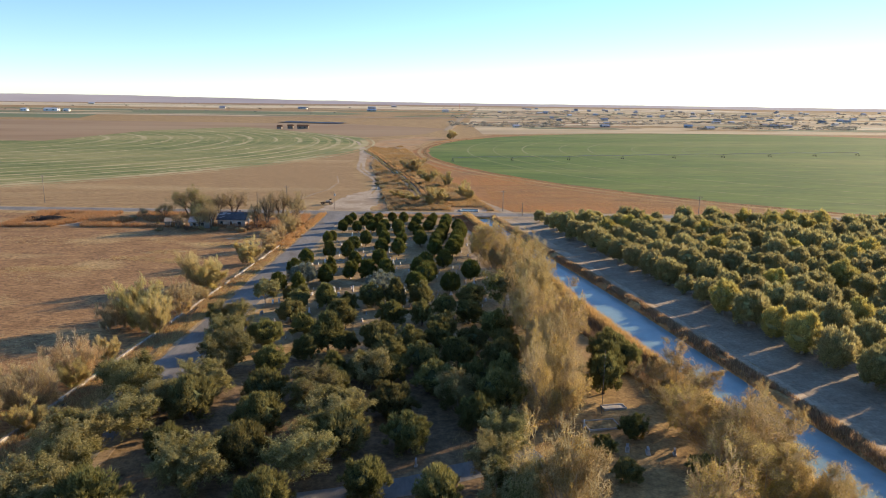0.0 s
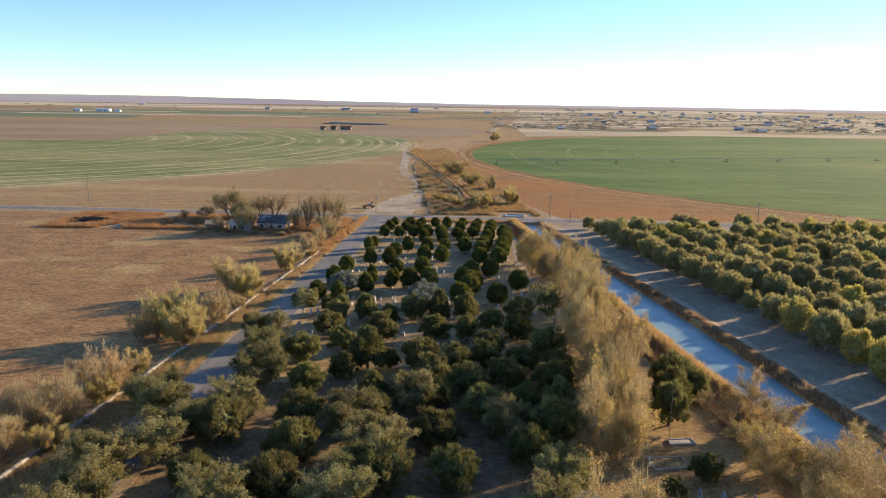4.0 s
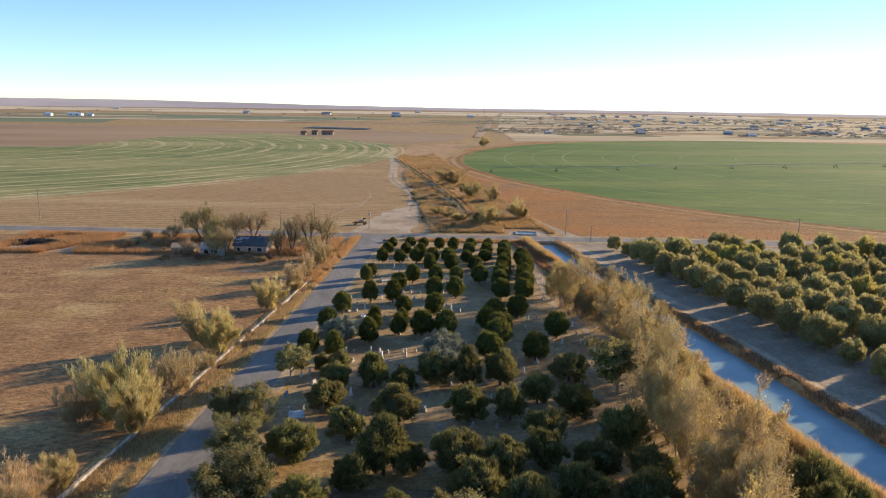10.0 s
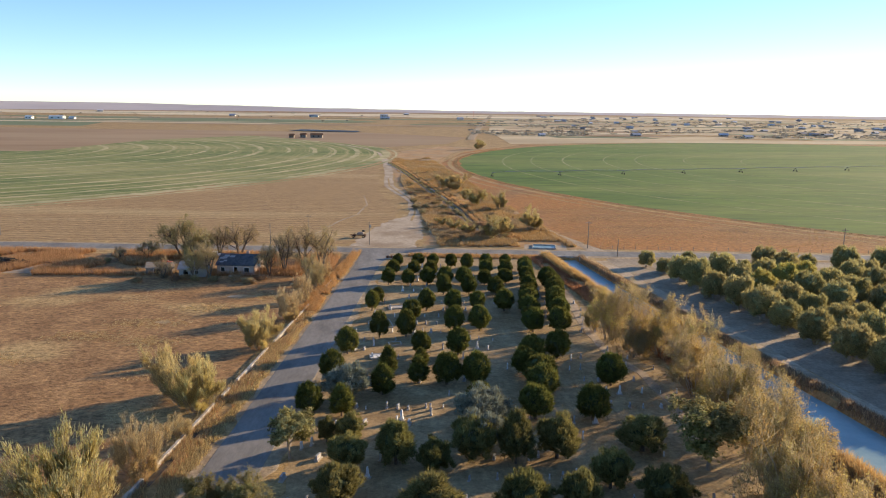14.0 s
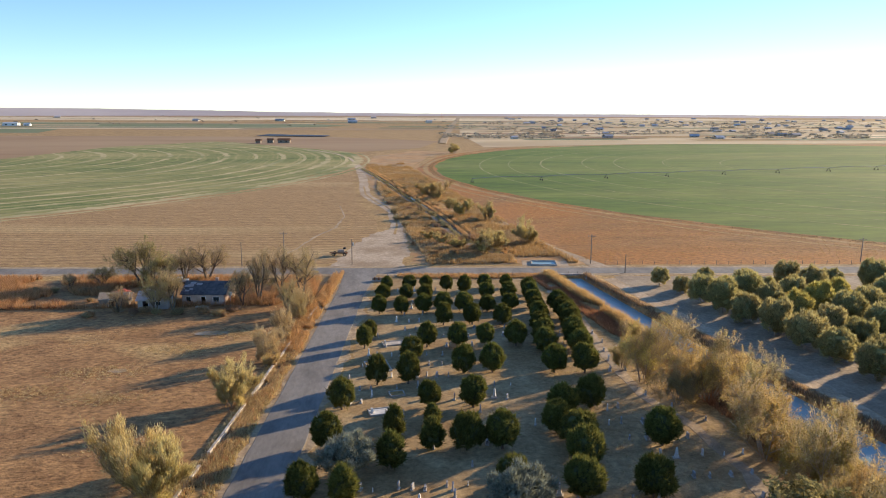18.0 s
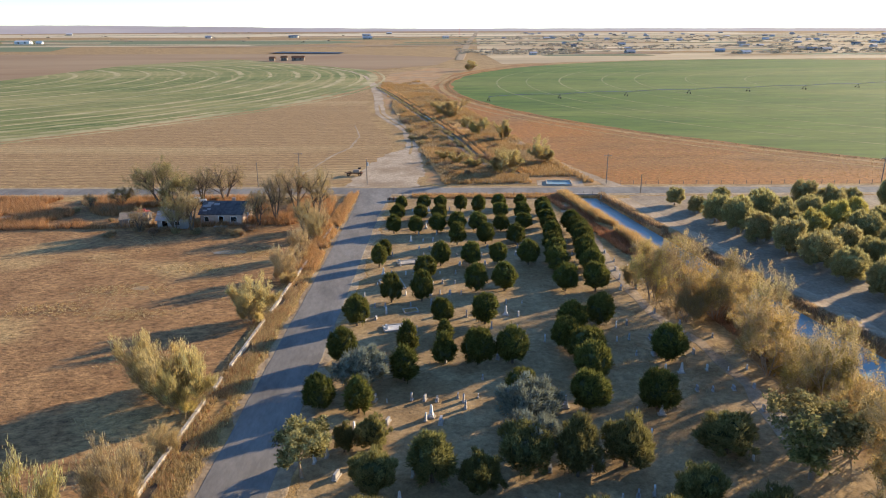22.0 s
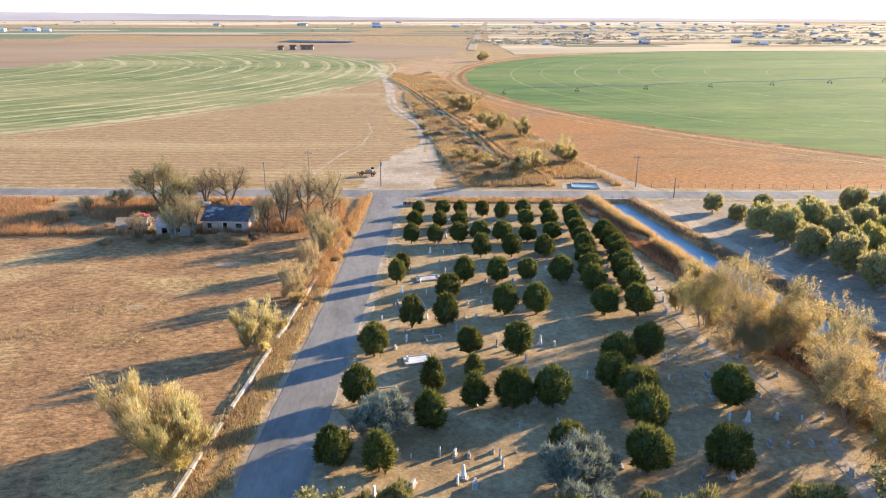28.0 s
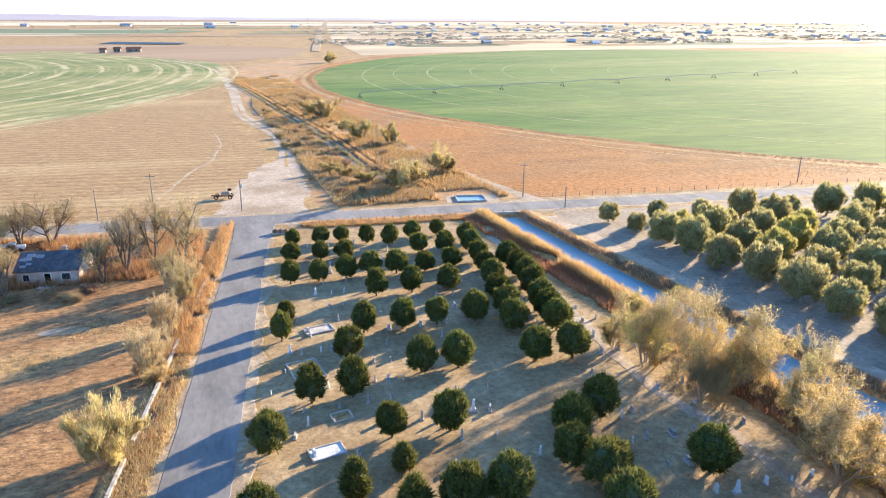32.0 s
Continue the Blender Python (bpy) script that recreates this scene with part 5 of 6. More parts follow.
def headstone(kind, w, d, h, material, label):
    t = thing("gravestone", label, "gravestone", "gravestones of the cemetery")
    part("base", box(-w * 0.65, w * 0.65, -d, d, -0.1, 0.16, 0.02), CONCRETE, t)
    if kind == "obelisk":
        bm = box(-w / 2, w / 2, -w / 2, w / 2, 0.16, 0.5, 0.03)
        bmesh.ops.create_cone(bm, cap_ends=True, segments=4, radius1=w * 0.52, radius2=w * 0.30, depth=h - 0.7, matrix=Matrix.Translation((0, 0, 0.5 + (h - 0.7) / 2)) @ Matrix.Rotation(math.pi / 4, 4, "Z"))
        bmesh.ops.create_cone(bm, cap_ends=True, segments=4, radius1=w * 0.30, radius2=0.01, depth=0.2, matrix=Matrix.Translation((0, 0, h - 0.1)) @ Matrix.Rotation(math.pi / 4, 4, "Z"))
        part("shaft", bm, material, t)
    else:
        bm = stone_mesh(w, d, h - 0.16, kind)
        bmesh.ops.translate(bm, verts=bm.verts, vec=(0, 0, 0.16))
        part("slab", bm, material, t)
    t["size"] = (1.0, 1.0)
    return t


stones = [headstone("round", 0.62, 0.18, 1.15, MARBLE, "white marble gravestone with a rounded top"),
          headstone("flat", 0.75, 0.22, 0.85, GRANITE, "low grey granite gravestone"),
          headstone("obelisk", 0.55, 0.5, 1.75, MARBLE, "tall white marble obelisk gravestone"),
          headstone("point", 0.5, 0.2, 1.2, GRANITE, "narrow grey gravestone with a pointed top"),
          headstone("flat", 1.1, 0.3, 0.75, GRANITE, "wide grey double gravestone"),
          headstone("round", 0.45, 0.14, 0.8, MARBLE, "small white marble gravestone")]
for x, y, k in [(-15.4, 147.2, 2), (-24.3, 144.9, 0), (-22.3, 144.1, 0), (-11.3, 150.4, 3), (-11.2, 148.9, 3), (-25.3, 177.3, 0), (-28.1, 138.9, 0), (-26.9, 139.9, 0), (-15.9, 136.2, 0),
                (-8.6, 176.6, 3), (-3.3, 181.1, 3), (-5.2, 171.9, 3), (0.9, 148.4, 2), (2.9, 147.7, 0), (-0.7, 146.7, 0), (-21.3, 178.7, 0), (26.8, 78.2, 0), (33.4, 70.6, 4), (30.9, 71.4, 4), (36.8, 70.2, 1), (-17.0, 86.0, 0), (-18.8, 71.5, 0), (-8, 70, 2), (3.0, 68.0, 3)]:
    place(stones[k], x, y, 1, 1, turn=72 + (x * 7) % 12)
TREES_XY = [(x, y) for row in (row_a, row_b, row_c, row_d, hedge_a, hedge_b, row_f, mid_a, mid_b, south_a) for x, y, w, h in row]
rg = random.Random(21)
PLACED = []
tries = 0
while len(PLACED) < 230 and tries < 9000:
    tries += 1
    y = rg.choice([116 + 5.05 * k for k in range(26)]) + rg.uniform(-0.5, 0.5)
    x = rg.uniform(drive_x(y) + 6, canal_x(y) - 14)
    if noise.noise((x * 0.06, y * 0.06, 5)) < -0.22:
        continue
    if any(abs(x - a) < 1.2 and abs(y - b) < 1.2 for a, b in TREES_XY) or any(math.hypot(x - a, y - b) < 1.5 for a, b in PLACED):
        continue
    PLACED.append((x, y))
    k = rg.choices(range(6), (2, 6, 1, 4, 4, 3))[0]
    f = rg.uniform(0.65, 1.0)
    place(stones[k], x, y, f, f, turn=78 + rg.uniform(-10, 10))


def grave_plot(x, y, w, d, turn, label, slab_mat, with_stone=True):
    t = thing("grave_plot", label, "grave", "kerbed grave plots", (x, y, 0.0), turn)
    for a in ((-w / 2, w / 2, -d / 2, -d / 2 + 0.18), (-w / 2, w / 2, d / 2 - 0.18, d / 2), (-w / 2, -w / 2 + 0.18, -d / 2 + 0.18, d / 2 - 0.18), (w / 2 - 0.18, w / 2, -d / 2 + 0.18, d / 2 - 0.18)):
        part("kerb", box(*a, -0.05, 0.26, 0.02), CONCRETE, t)
    part("slab", box(-w / 2 + 0.18, w / 2 - 0.18, -d / 2 + 0.18, d / 2 - 0.18, -0.05, 0.15), slab_mat, t)
    if with_stone:
        bm = stone_mesh(0.8, 0.25, 0.7, "round")
        bmesh.ops.translate(bm, verts=bm.verts, vec=(0, 0, 0.15))
        bmesh.ops.rotate(bm, verts=bm.verts, cent=(0, 0, 0), matrix=Matrix.Rotation(math.pi / 2, 3, "Z"))
        bmesh.ops.translate(bm, verts=bm.verts, vec=(-w / 2 + 0.5, 0, 0))
        part("headstone", bm, MARBLE, t)
    return t


grave_plot(-19.8, 172.9, 3.8, 2.4, 12, "white slab grave plot with a small headstone", MARBLE)
grave_plot(-24.4, 160.0, 4.2, 2.8, 12, "large pale kerbed grave plot", MARBLE)
grave_plot(-26.2, 124.6, 2.4, 3.0, 12, "white slab grave plot beside the drive", MARBLE)
grave_plot(-17.4, 179.4, 2.4, 2.0, 12, "dark kerbed grave plot", EARTH, False)
grave_plot(-20.5, 191.6, 4.0, 5.4, 12, "empty kerbed grave plot near the drive", EARTH, False)
grave_plot(-17.7, 203.6, 4.2, 2.4, 12, "pale kerbed grave plot among junipers", CONCRETE)
grave_plot(-23.6, 164.7, 2.6, 1.8, 12, "low kerbed grave plot beside the drive", EARTH, False)
grave_plot(29.4, 78.6, 4.8, 3.0, 8, "pale kerbed grave plot on bare ground", EARTH, False)
grave_plot(32.8, 84.4, 3.6, 1.6, 8, "low pale slab grave beside the pines", CONCRETE, False)

# reddish monument stone
mon = thing("monument", "orange-brown rough stone monument among junipers", "monument", "", (-6.4, 200.8, 0))
bm = bmesh.new()
bmesh.ops.create_icosphere(bm, subdivisions=3, radius=1)
for v in bm.verts:
    k = 1 + 0.22 * noise.noise(v.co * 1.7)
    v.co = Vector((v.co.x * 0.9 * k, v.co.y * 0.45 * k, max(v.co.z, -0.6) * 0.9 * k + 0.6))
part("boulder", bm, surface("orange_stone", (0.5, 0.28, 0.14), (0.7, 0.45, 0.27), 3, bump=0.5), mon)


# ---- abandoned house and sheds ----
def wall_with_holes(w, h, holes, thick, material, name, parent, m):
    """A thick wall in x-z, cut through by openings (x0, x1, z0, z1)."""
    xs = sorted({0, w, *[v for o in holes for v in o[:2]]})
    zs = sorted({-0.2, h, *[v for o in holes for v in o[2:]]})
    bm = bmesh.new()
    for a, b in zip(xs, xs[1:]):
        for c, d in zip(zs, zs[1:]):
            if not any(o[0] <= a and b <= o[1] and o[2] <= c and d <= o[3] for o in holes):
                add_box(bm, a, b, 0, thick, c, d)
    bmesh.ops.remove_doubles(bm, verts=bm.verts, dist=0.001)
    ob = part(name, bm, material, parent)
    ob.matrix_basis = m
    return ob


def prism_roof(w, d, h, z, over, thick=0.16):
    bm = bmesh.new()
    a, b = over, over
    prof = [(-b, z - h * b / (d / 2)), (d / 2, z + h), (d + b, z - h * b / (d / 2))]
    for s in (0, 1):
        p, q = prof[s], prof[s + 1]
        v = [bm.verts.new(c) for c in ((-a, p[0], p[1]), (w + a, p[0], p[1]), (w + a, q[0], q[1]), (-a, q[0], q[1]),
                                       (-a, p[0], p[1] + thick), (w + a, p[0], p[1] + thick), (w + a, q[0], q[1] + thick), (-a, q[0], q[1] + thick))]
        for f in ((0, 1, 5, 4), (1, 2, 6, 5), (2, 3, 7, 6), (3, 0, 4, 7), (4, 5, 6, 7), (3, 2, 1, 0)):
            bm.faces.new([v[i] for i in f])
    return bm


def gable(w, h, thick, m, material, parent):
    bm = bmesh.new()
    lo = [bm.verts.new(c) for c in ((0, 0, 0), (w, 0, 0), (w / 2, 0, h))]
    hi = [bm.verts.new(c) for c in ((0, thick, 0), (w, thick, 0), (w / 2, thick, h))]
    bm.faces.new(lo), bm.faces.new(hi[::-1])
    for i in range(3):
        j = (i + 1) % 3
        bm.faces.new((lo[i], hi[i], hi[j], lo[j]))
    ob = part("gable", bm, material, parent)
    ob.matrix_basis = m
    return ob


def small_house(name, label, x, y, turn, w, d, h, rise, wall_mat, roof_mat, front, category="house"):
    t = thing(name, label, category, "abandoned farm buildings", (x, y, 0), turn)
    wall_with_holes(w, h, front, 0.25, wall_mat, "front_wall", t, pose(0, 0, 0))
    wall_with_holes(w, h, [(w * 0.3, w * 0.3 + 1, 1.0, 2.0)], 0.25, wall_mat, "back_wall", t, pose(0, d - 0.25, 0))
    wall_with_holes(d - 0.5, h, [(d * 0.4, d * 0.4 + 1, 1.0, 2.0)], 0.25, wall_mat, "side_wall", t, pose(0.25, 0.25, 0, 0, 0, 90))
    wall_with_holes(d - 0.5, h, [(d * 0.4, d * 0.4 + 1, 1.0, 2.0)], 0.25, wall_mat, "side_wall", t, pose(w, 0.25, 0, 0, 0, 90))
    gable(d, rise, 0.2, pose(0.22, 0, h, 0, 0, 90), wall_mat, t)
    gable(d, rise, 0.2, pose(w - 0.02, 0, h, 0, 0, 90), wall_mat, t)
    roof = part("roof", prism_roof(w, d, rise, h, 0.4), roof_mat, t)
    for o in front:
        fr = part("window_frame" if o[2] > 0.3 else "door_frame", add_box(add_box(add_box(bmesh.new(), o[0] - 0.08, o[0], -0.04, 0.1, max(o[2], 0), o[3]), o[1], o[1] + 0.08, -0.04, 0.1, max(o[2], 0), o[3]),
                  o[0] - 0.08, o[1] + 0.08, -0.04, 0.1, o[3], o[3] + 0.1), WHITEPAINT, t)
        if o[2] > 0.3:
            part("pane", box(o[0], o[1], 0.12, 0.14, o[2], o[3]), GLASS, fr)
    part("floor", box(0.25, w - 0.25, 0.25, d - 0.25, -0.1, 0.05), DARKVOID, t)
    return t, roof


h1, roof = small_house("abandoned_house", "abandoned pinkish stucco house with a dark damaged roof", -65.1, 233.6, -5, 9.6, 8.6, 2.7, 1.9, STUCCO, SHINGLE,
                       [(0.9, 1.9, 0.9, 2.0), (4.3, 5.3, 0, 2.1), (7.0, 8.4, 0.9, 2.0)])
rs = random.Random(4)
for i in range(6):
    a, b = rs.uniform(-0.3, 2.6), rs.uniform(0.3, 3.2)
    ob = part("loose_sheet", box(0, rs.uniform(0.7, 1.5), 0, rs.uniform(0.5, 0.9), 0, 0.03), TIN, roof)
    ob.matrix_basis = pose(a, b, 2.7 + 1.9 * b / 4.3 + 0.19, math.degrees(math.atan2(1.9, 4.3)), 0, rs.uniform(-8, 8))
part("chimney", box(6.2, 6.9, 4.6, 5.2, 3.6, 5.4, 0.03), STUCCO, h1)
part("porch_slab", box(3.4, 6.2, -1.8, 0, -0.1, 0.14, 0.02), CONCRETE, h1)
h2, roof2 = small_house("shed", "pale grey plank shed with a rusty tin roof", -73.8, 230.3, 4, 6.4, 6.0, 2.3, 1.2, BLOCKGREY, TIN, [(1.0, 2.2, 0, 2.0), (3.8, 4.8, 0.9, 1.8)], "shed")
for k in range(14):
    part("plank", box(0.02 + k * 0.457, 0.02 + k * 0.457 + 0.44, -0.045, -0.005, 2.05, 2.3), BLOCKGREY, h2)
h3, roof3 = small_house("shed", "collapsing timber shed with a sagging board roof", -83.2, 233.0, 10, 6.2, 5.0, 1.9, 0.8, TIMBER, TIMBER, [(2.0, 3.6, 0, 1.7)], "shed")
roof3.matrix_basis = pose(0.1, 0.2, -0.1, 2, 4, 3)

tank = thing("water_tank", "round white plastic tank beside the ruins", "tank", "", (-75.7, 243.8, 0))
bm = bmesh.new()
bmesh.ops.create_uvsphere(bm, u_segments=16, v_segments=10, radius=0.8)
for v in bm.verts:
    v.co.z = v.co.z * 1.1 + 0.85
part("shell", bm, WHITEPAINT, tank, smooth=True)
part("lid", tube((0, 0, 1.75), (0, 0, 1.95), 0.3, 0.28, 12), STEEL, tank)

junk = thing("scrap_car", "dented faded red car wreck in the weeds", "car wreck", "", (-82.1, 243.9, 0), 25)
part("body", box(-2.0, 2.0, -0.8, 0.8, 0.35, 0.95, 0.12), REDPAINT, junk)
part("cabin", box(-0.9, 1.0, -0.7, 0.7, 0.95, 1.4, 0.15), REDPAINT, junk)
for x in (-1.3, 1.3):
    for yy in (-0.8, 0.8):
        v, f = torus(0.25, 0.1, 12, 6)
        w = mesh_ob("wheel", v, f, RUBBER, junk)
        w.matrix_basis = pose(x, yy, 0.33, 90, 0, 0)
van = thing("pickup_truck", "old white pickup truck parked under the trees", "pickup truck", "", (-71.8, 254.5, 0), 10)
part("body", box(-2.5, 2.5, -0.9, 0.9, 0.45, 1.0, 0.1), WHITEPAINT, van)
part("cab", box(-0.6, 1.1, -0.82, 0.82, 1.0, 1.65, 0.18), WHITEPAINT, van)
part("windscreen", box(1.06, 1.12, -0.65, 0.65, 1.1, 1.5), GLASS, van)
part("bed_rim", add_box(box(-2.5, -0.7, 0.78, 0.9, 1.0, 1.3), -2.5, -0.7, -0.9, -0.78, 1.0, 1.3), WHITEPAINT, van)
for x in (-1.6, 1.6):
    for yy in (-0.85, 0.85):
        v, f = torus(0.26, 0.11, 12, 6)
        w = mesh_ob("wheel", v, f, RUBBER, van)
        w.matrix_basis = pose(x, yy, 0.36, 90, 0, 0)

dish = thing("satellite_dish", "white round dish on a pole beside the house", "satellite dish", "", (-54.4, 233.6, 0), -20)
part("pole", tube((0, 0, -0.2), (0, 0, 2.6), 0.06, 0.05, 6), STEEL, dish)
bm = bmesh.new()
bmesh.ops.create_uvsphere(bm, u_segments=16, v_segments=10, radius=0.55)
for v in bm.verts:
    v.co = Vector((v.co.x, v.co.y * 0.22, v.co.z + 2.7))
part("reflector", bm, WHITEPAINT, dish, smooth=True)
part("feed_arm", tube((0, -0.1, 2.5), (0, -0.6, 2.75), 0.03, 0.02, 5), STEEL, dish)

for k, (x, y, rx, ry) in enumerate([(-64.9, 192.7, 1.7, 1.0), (-53.6, 212.5, 3.6, 1.2)]):
    patch("bare_patch", [(x + rx * math.cos(a * 0.524), y + ry * math.sin(a * 0.524)) for a in range(12)], SAND, 0.02, ("small bare pale patch in the fallow field", "ground"), 0.7)

ribbon("field_track", [(-52, 283, 0.8), (-47, 300, 0.9), (-44, 318, 0.7), (-38, 338, 0.9), (-36, 366, 0.6), (-40, 398, 0.5)], VERGE, 0.03, ragged=1.8, lab=("faint pale wheel track across the stubble", "track"))

# heap of old tyres in the fallow field
heap = thing("tyre_heap", "long dark heap of old tyres in the field", "tyre heap", "", (-128.8, 246.0, 0), -8)
bm = bmesh.new()
bmesh.ops.create_icosphere(bm, subdivisions=3, radius=1)
for v in bm.verts:
    k = 1 + 0.3 * noise.noise(v.co * 2.5)
    v.co = Vector((v.co.x * 10.2 * k, v.co.y * 2.6 * k, max(v.co.z, -0.05) * 1.25 * k))
part("mound", bm, RUBBER, heap)
tv, tf = torus(0.34, 0.13, 10, 5)
tyre0 = bpy.data.meshes.new("tyre")
tyre0.from_pydata(tv, [], tf)
tyre0.materials.append(RUBBER)
rt = random.Random(9)
for i in range(150):
    x, yy = rt.uniform(-10.5, 10.5), rt.uniform(-2.8, 2.8)
    z = 1.15 * max(0.05, 1 - (x / 10.6) ** 2 - (yy / 2.9) ** 2) ** 0.5 + rt.uniform(0, 0.18)
    o = new("tyre", tyre0)
    o.parent = heap
    o.matrix_basis = pose(x, yy, z, rt.uniform(-50, 50), rt.uniform(-50, 50), rt.uniform(0, 90))
patch("heap_clearing", [(-142, 236), (-112, 234), (-111, 245), (-140, 247)], SAND, 0.02, ("bare pale ground round the tyre heap", "ground"))


# ---- poles, posts and road furniture ----
def utility_pole(x, y, h, arm=True, turn=-8, box_on=False, girth=1.0, label="weathered wooden utility pole with a crossarm"):
    t = thing("utility_pole", label, "utility pole", "utility poles", (x, y, 0), turn)
    part("pole", tube((0, 0, -0.3), (0, 0, h), 0.17 * girth, 0.11 * girth, 8), TIMBER, t)
    if arm:
        part("crossarm", box(-1.1, 1.1, -0.06, 0.06, h - 0.75, h - 0.6, 0.01), TIMBER, t)
        for a in (-0.95, -0.35, 0.95):
            part("insulator", tube((a, 0, h - 0.6), (a, 0, h - 0.42), 0.06, 0.04, 8), GRANITE, t)
    if box_on:
        part("transformer", tube((0.35, 0, h - 1.9), (0.35, 0, h - 1.0), 0.26, 0.26, 12), STEEL, t)
    return t


utility_pole(-28.7, 274.1, 7.4, False, box_on=True, label="short wooden pole with a grey transformer at the junction")
utility_pole(40.2, 270.4, 8.8)
utility_pole(46.3, 258.3, 5.2, False, label="plain wooden pole by the canal bridge")
utility_pole(120.6, 267.4, 7.4)
utility_pole(-151.0, 287.7, 12.0)
utility_pole(-48.2, 276.4, 9.4)
utility_pole(-210.6, 290.7, 11)
utility_pole(213.2, 264.8, 8)
utility_pole(-59.6, 273.2, 7.0, False, label="plain wooden pole beside the field")
utility_pole(30.4, 82.3, 10.0, False, girth=0.25, label="slim wooden pole among the trees")

gate = thing("entrance_marker", "low dark stone entrance marker beside the road", "gate marker", "", (-21.0, 253.4, 0), -8)
part("plinth", box(-1.6, 1.6, -0.5, 0.5, -0.1, 0.3, 0.03), CONCRETE, gate)
for k in range(8):
    part("stone", box(-1.5 + k * 0.375, -1.5 + k * 0.375 + 0.36, -0.4, 0.4, 0.3, 0.95 + 0.08 * (k % 3), 0.05), RUST if k % 3 == 1 else TIMBER, gate)
post = thing("sign_post", "white painted post at the cemetery entrance", "post", "", (-18.6, 253.7, 0))
part("post", box(-0.16, 0.16, -0.16, 0.16, -0.2, 1.7, 0.03), WHITEPAINT, post)
part("cap", box(-0.2, 0.2, -0.2, 0.2, 1.7, 1.8, 0.02), CONCRETE, post)

fp = thing("fence_post", "short weathered timber fence post", "fence post", "fence posts along the road")
part("post", tube((0, 0, -0.2), (0, 0, 1.25), 0.08, 0.07, 6), TIMBER, fp)
part("wire_staple", tube((-0.09, 0, 1.0), (0.09, 0, 1.0), 0.012, 0.012, 4), STEEL, fp)
fp["size"] = (1, 1)
for k in range(30):
    x = 44 + 3.6 * k
    place(fp, x, road_y(x) + 7.4, 1, 1)
for k in range(22):
    x = -14 + 1.8 * k
    if not 20 < x < 40:
        place(fp, x, road_y(x) - 6.3, 1, 1)

# culvert headwall and the basin across the road
cul = thing("culvert", "low concrete culvert headwall where the canal meets the road", "culvert", "", (30.2, 257.2, 0), -8)
part("headwall", add_box(add_box(box(-6.2, -2.0, -0.3, 0.3, -2.4, 0.35, 0.03), 2.0, 6.2, -0.3, 0.3, -2.4, 0.35), -2.0, 2.0, -0.3, 0.3, -0.25, 0.35), CONCRETE, cul)
part("wing_wall", box(-6.6, -6.1, -4.5, 0.2, -1.2, 0.4, 0.03), CONCRETE, cul)
part("wing_wall", box(6.1, 6.6, -4.5, 0.2, -1.2, 0.4, 0.03), CONCRETE, cul)
part("throat", box(-2.0, 2.0, 0.3, 1.2, -2.4, -0.25), DARKVOID, cul)
for k in range(5):
    part("guard_post", tube((-5 + 2.5 * k, 0, 0.3), (-5 + 2.5 * k, 0, 1.0), 0.07, 0.07, 6), TIMBER, cul)
staff = thing("gauge_post", "slim dark gauge post standing in the canal", "post", "", (32.9, 249.6, 0))
part("post", tube((0, 0, -2.4), (0, 0, 2.8), 0.07, 0.06, 6), TIMBER, staff)
part("plate", box(-0.12, 0.12, -0.09, -0.05, 0.6, 1.6), STEEL, staff)

bas = thing("siphon_basin", "open concrete siphon basin with blue water", "basin", "", (26.6, 271.6, 0), -8)
for a in ((-3.7, 3.7, -2.9, -2.6), (-3.7, 3.7, 2.6, 2.9), (-3.7, -3.4, -2.6, 2.6), (3.4, 3.7, -2.6, 2.6)):
    part("basin_wall", box(*a, -0.3, 0.45, 0.03), CONCRETE, bas)
part("water", box(-3.4, 3.4, -2.6, 2.6, -0.2, 0.08), WATER, bas)
part("apron", box(-6.2, 7.0, -3.4, 3.8, -0.2, 0.05), SAND, bas)

# ditch running north between its two weedy banks
line = DITCH
ribbon("ditch_bank", [(x - 2.6, y, 3.0) for x, y in line], SAND, 0.05, ragged=0.7, lab=("pale earth bank of the small ditch", "ditch bank"))
ribbon("ditch_bank", [(x + 2.6, y, 2.2) for x, y in line], EARTH, 0.05, ragged=0.7, lab=("grassy earth bank of the small ditch", "ditch bank"))
ribbon("ditch_bed", [(x, y, 2.4) for x, y in line], MUD_AND_SHADE, 0.07, ragged=0.4, lab=("damp dark bed of the ditch", "ditch"))
ribbon("ditch_water", [(x, y, 1.7) for x, y in line[3:6]], WATER, 0.10, ragged=0.3, lab=("narrow strip of water in the ditch", "water"))
for side, nm in ((-1.5, "ditch_weeds"), (1.6, "ditch_weeds"), (4.4, "ditch_weeds")):
    def along(rr, side=side):
        y = rr.uniform(285, 597)
        for (x0, y0), (x1, y1) in zip(line, line[1:]):
            if y0 <= y <= y1:
                return x0 + (x1 - x0) * (y - y0) / (y1 - y0) + side + rr.gauss(0, 0.35), y
    grass(nm, "dry tan weeds along the small ditch", 2400, along, L_REED if side > 0 else L_SCRUB, 1.1, int(side * 10) + 60, 0.13)

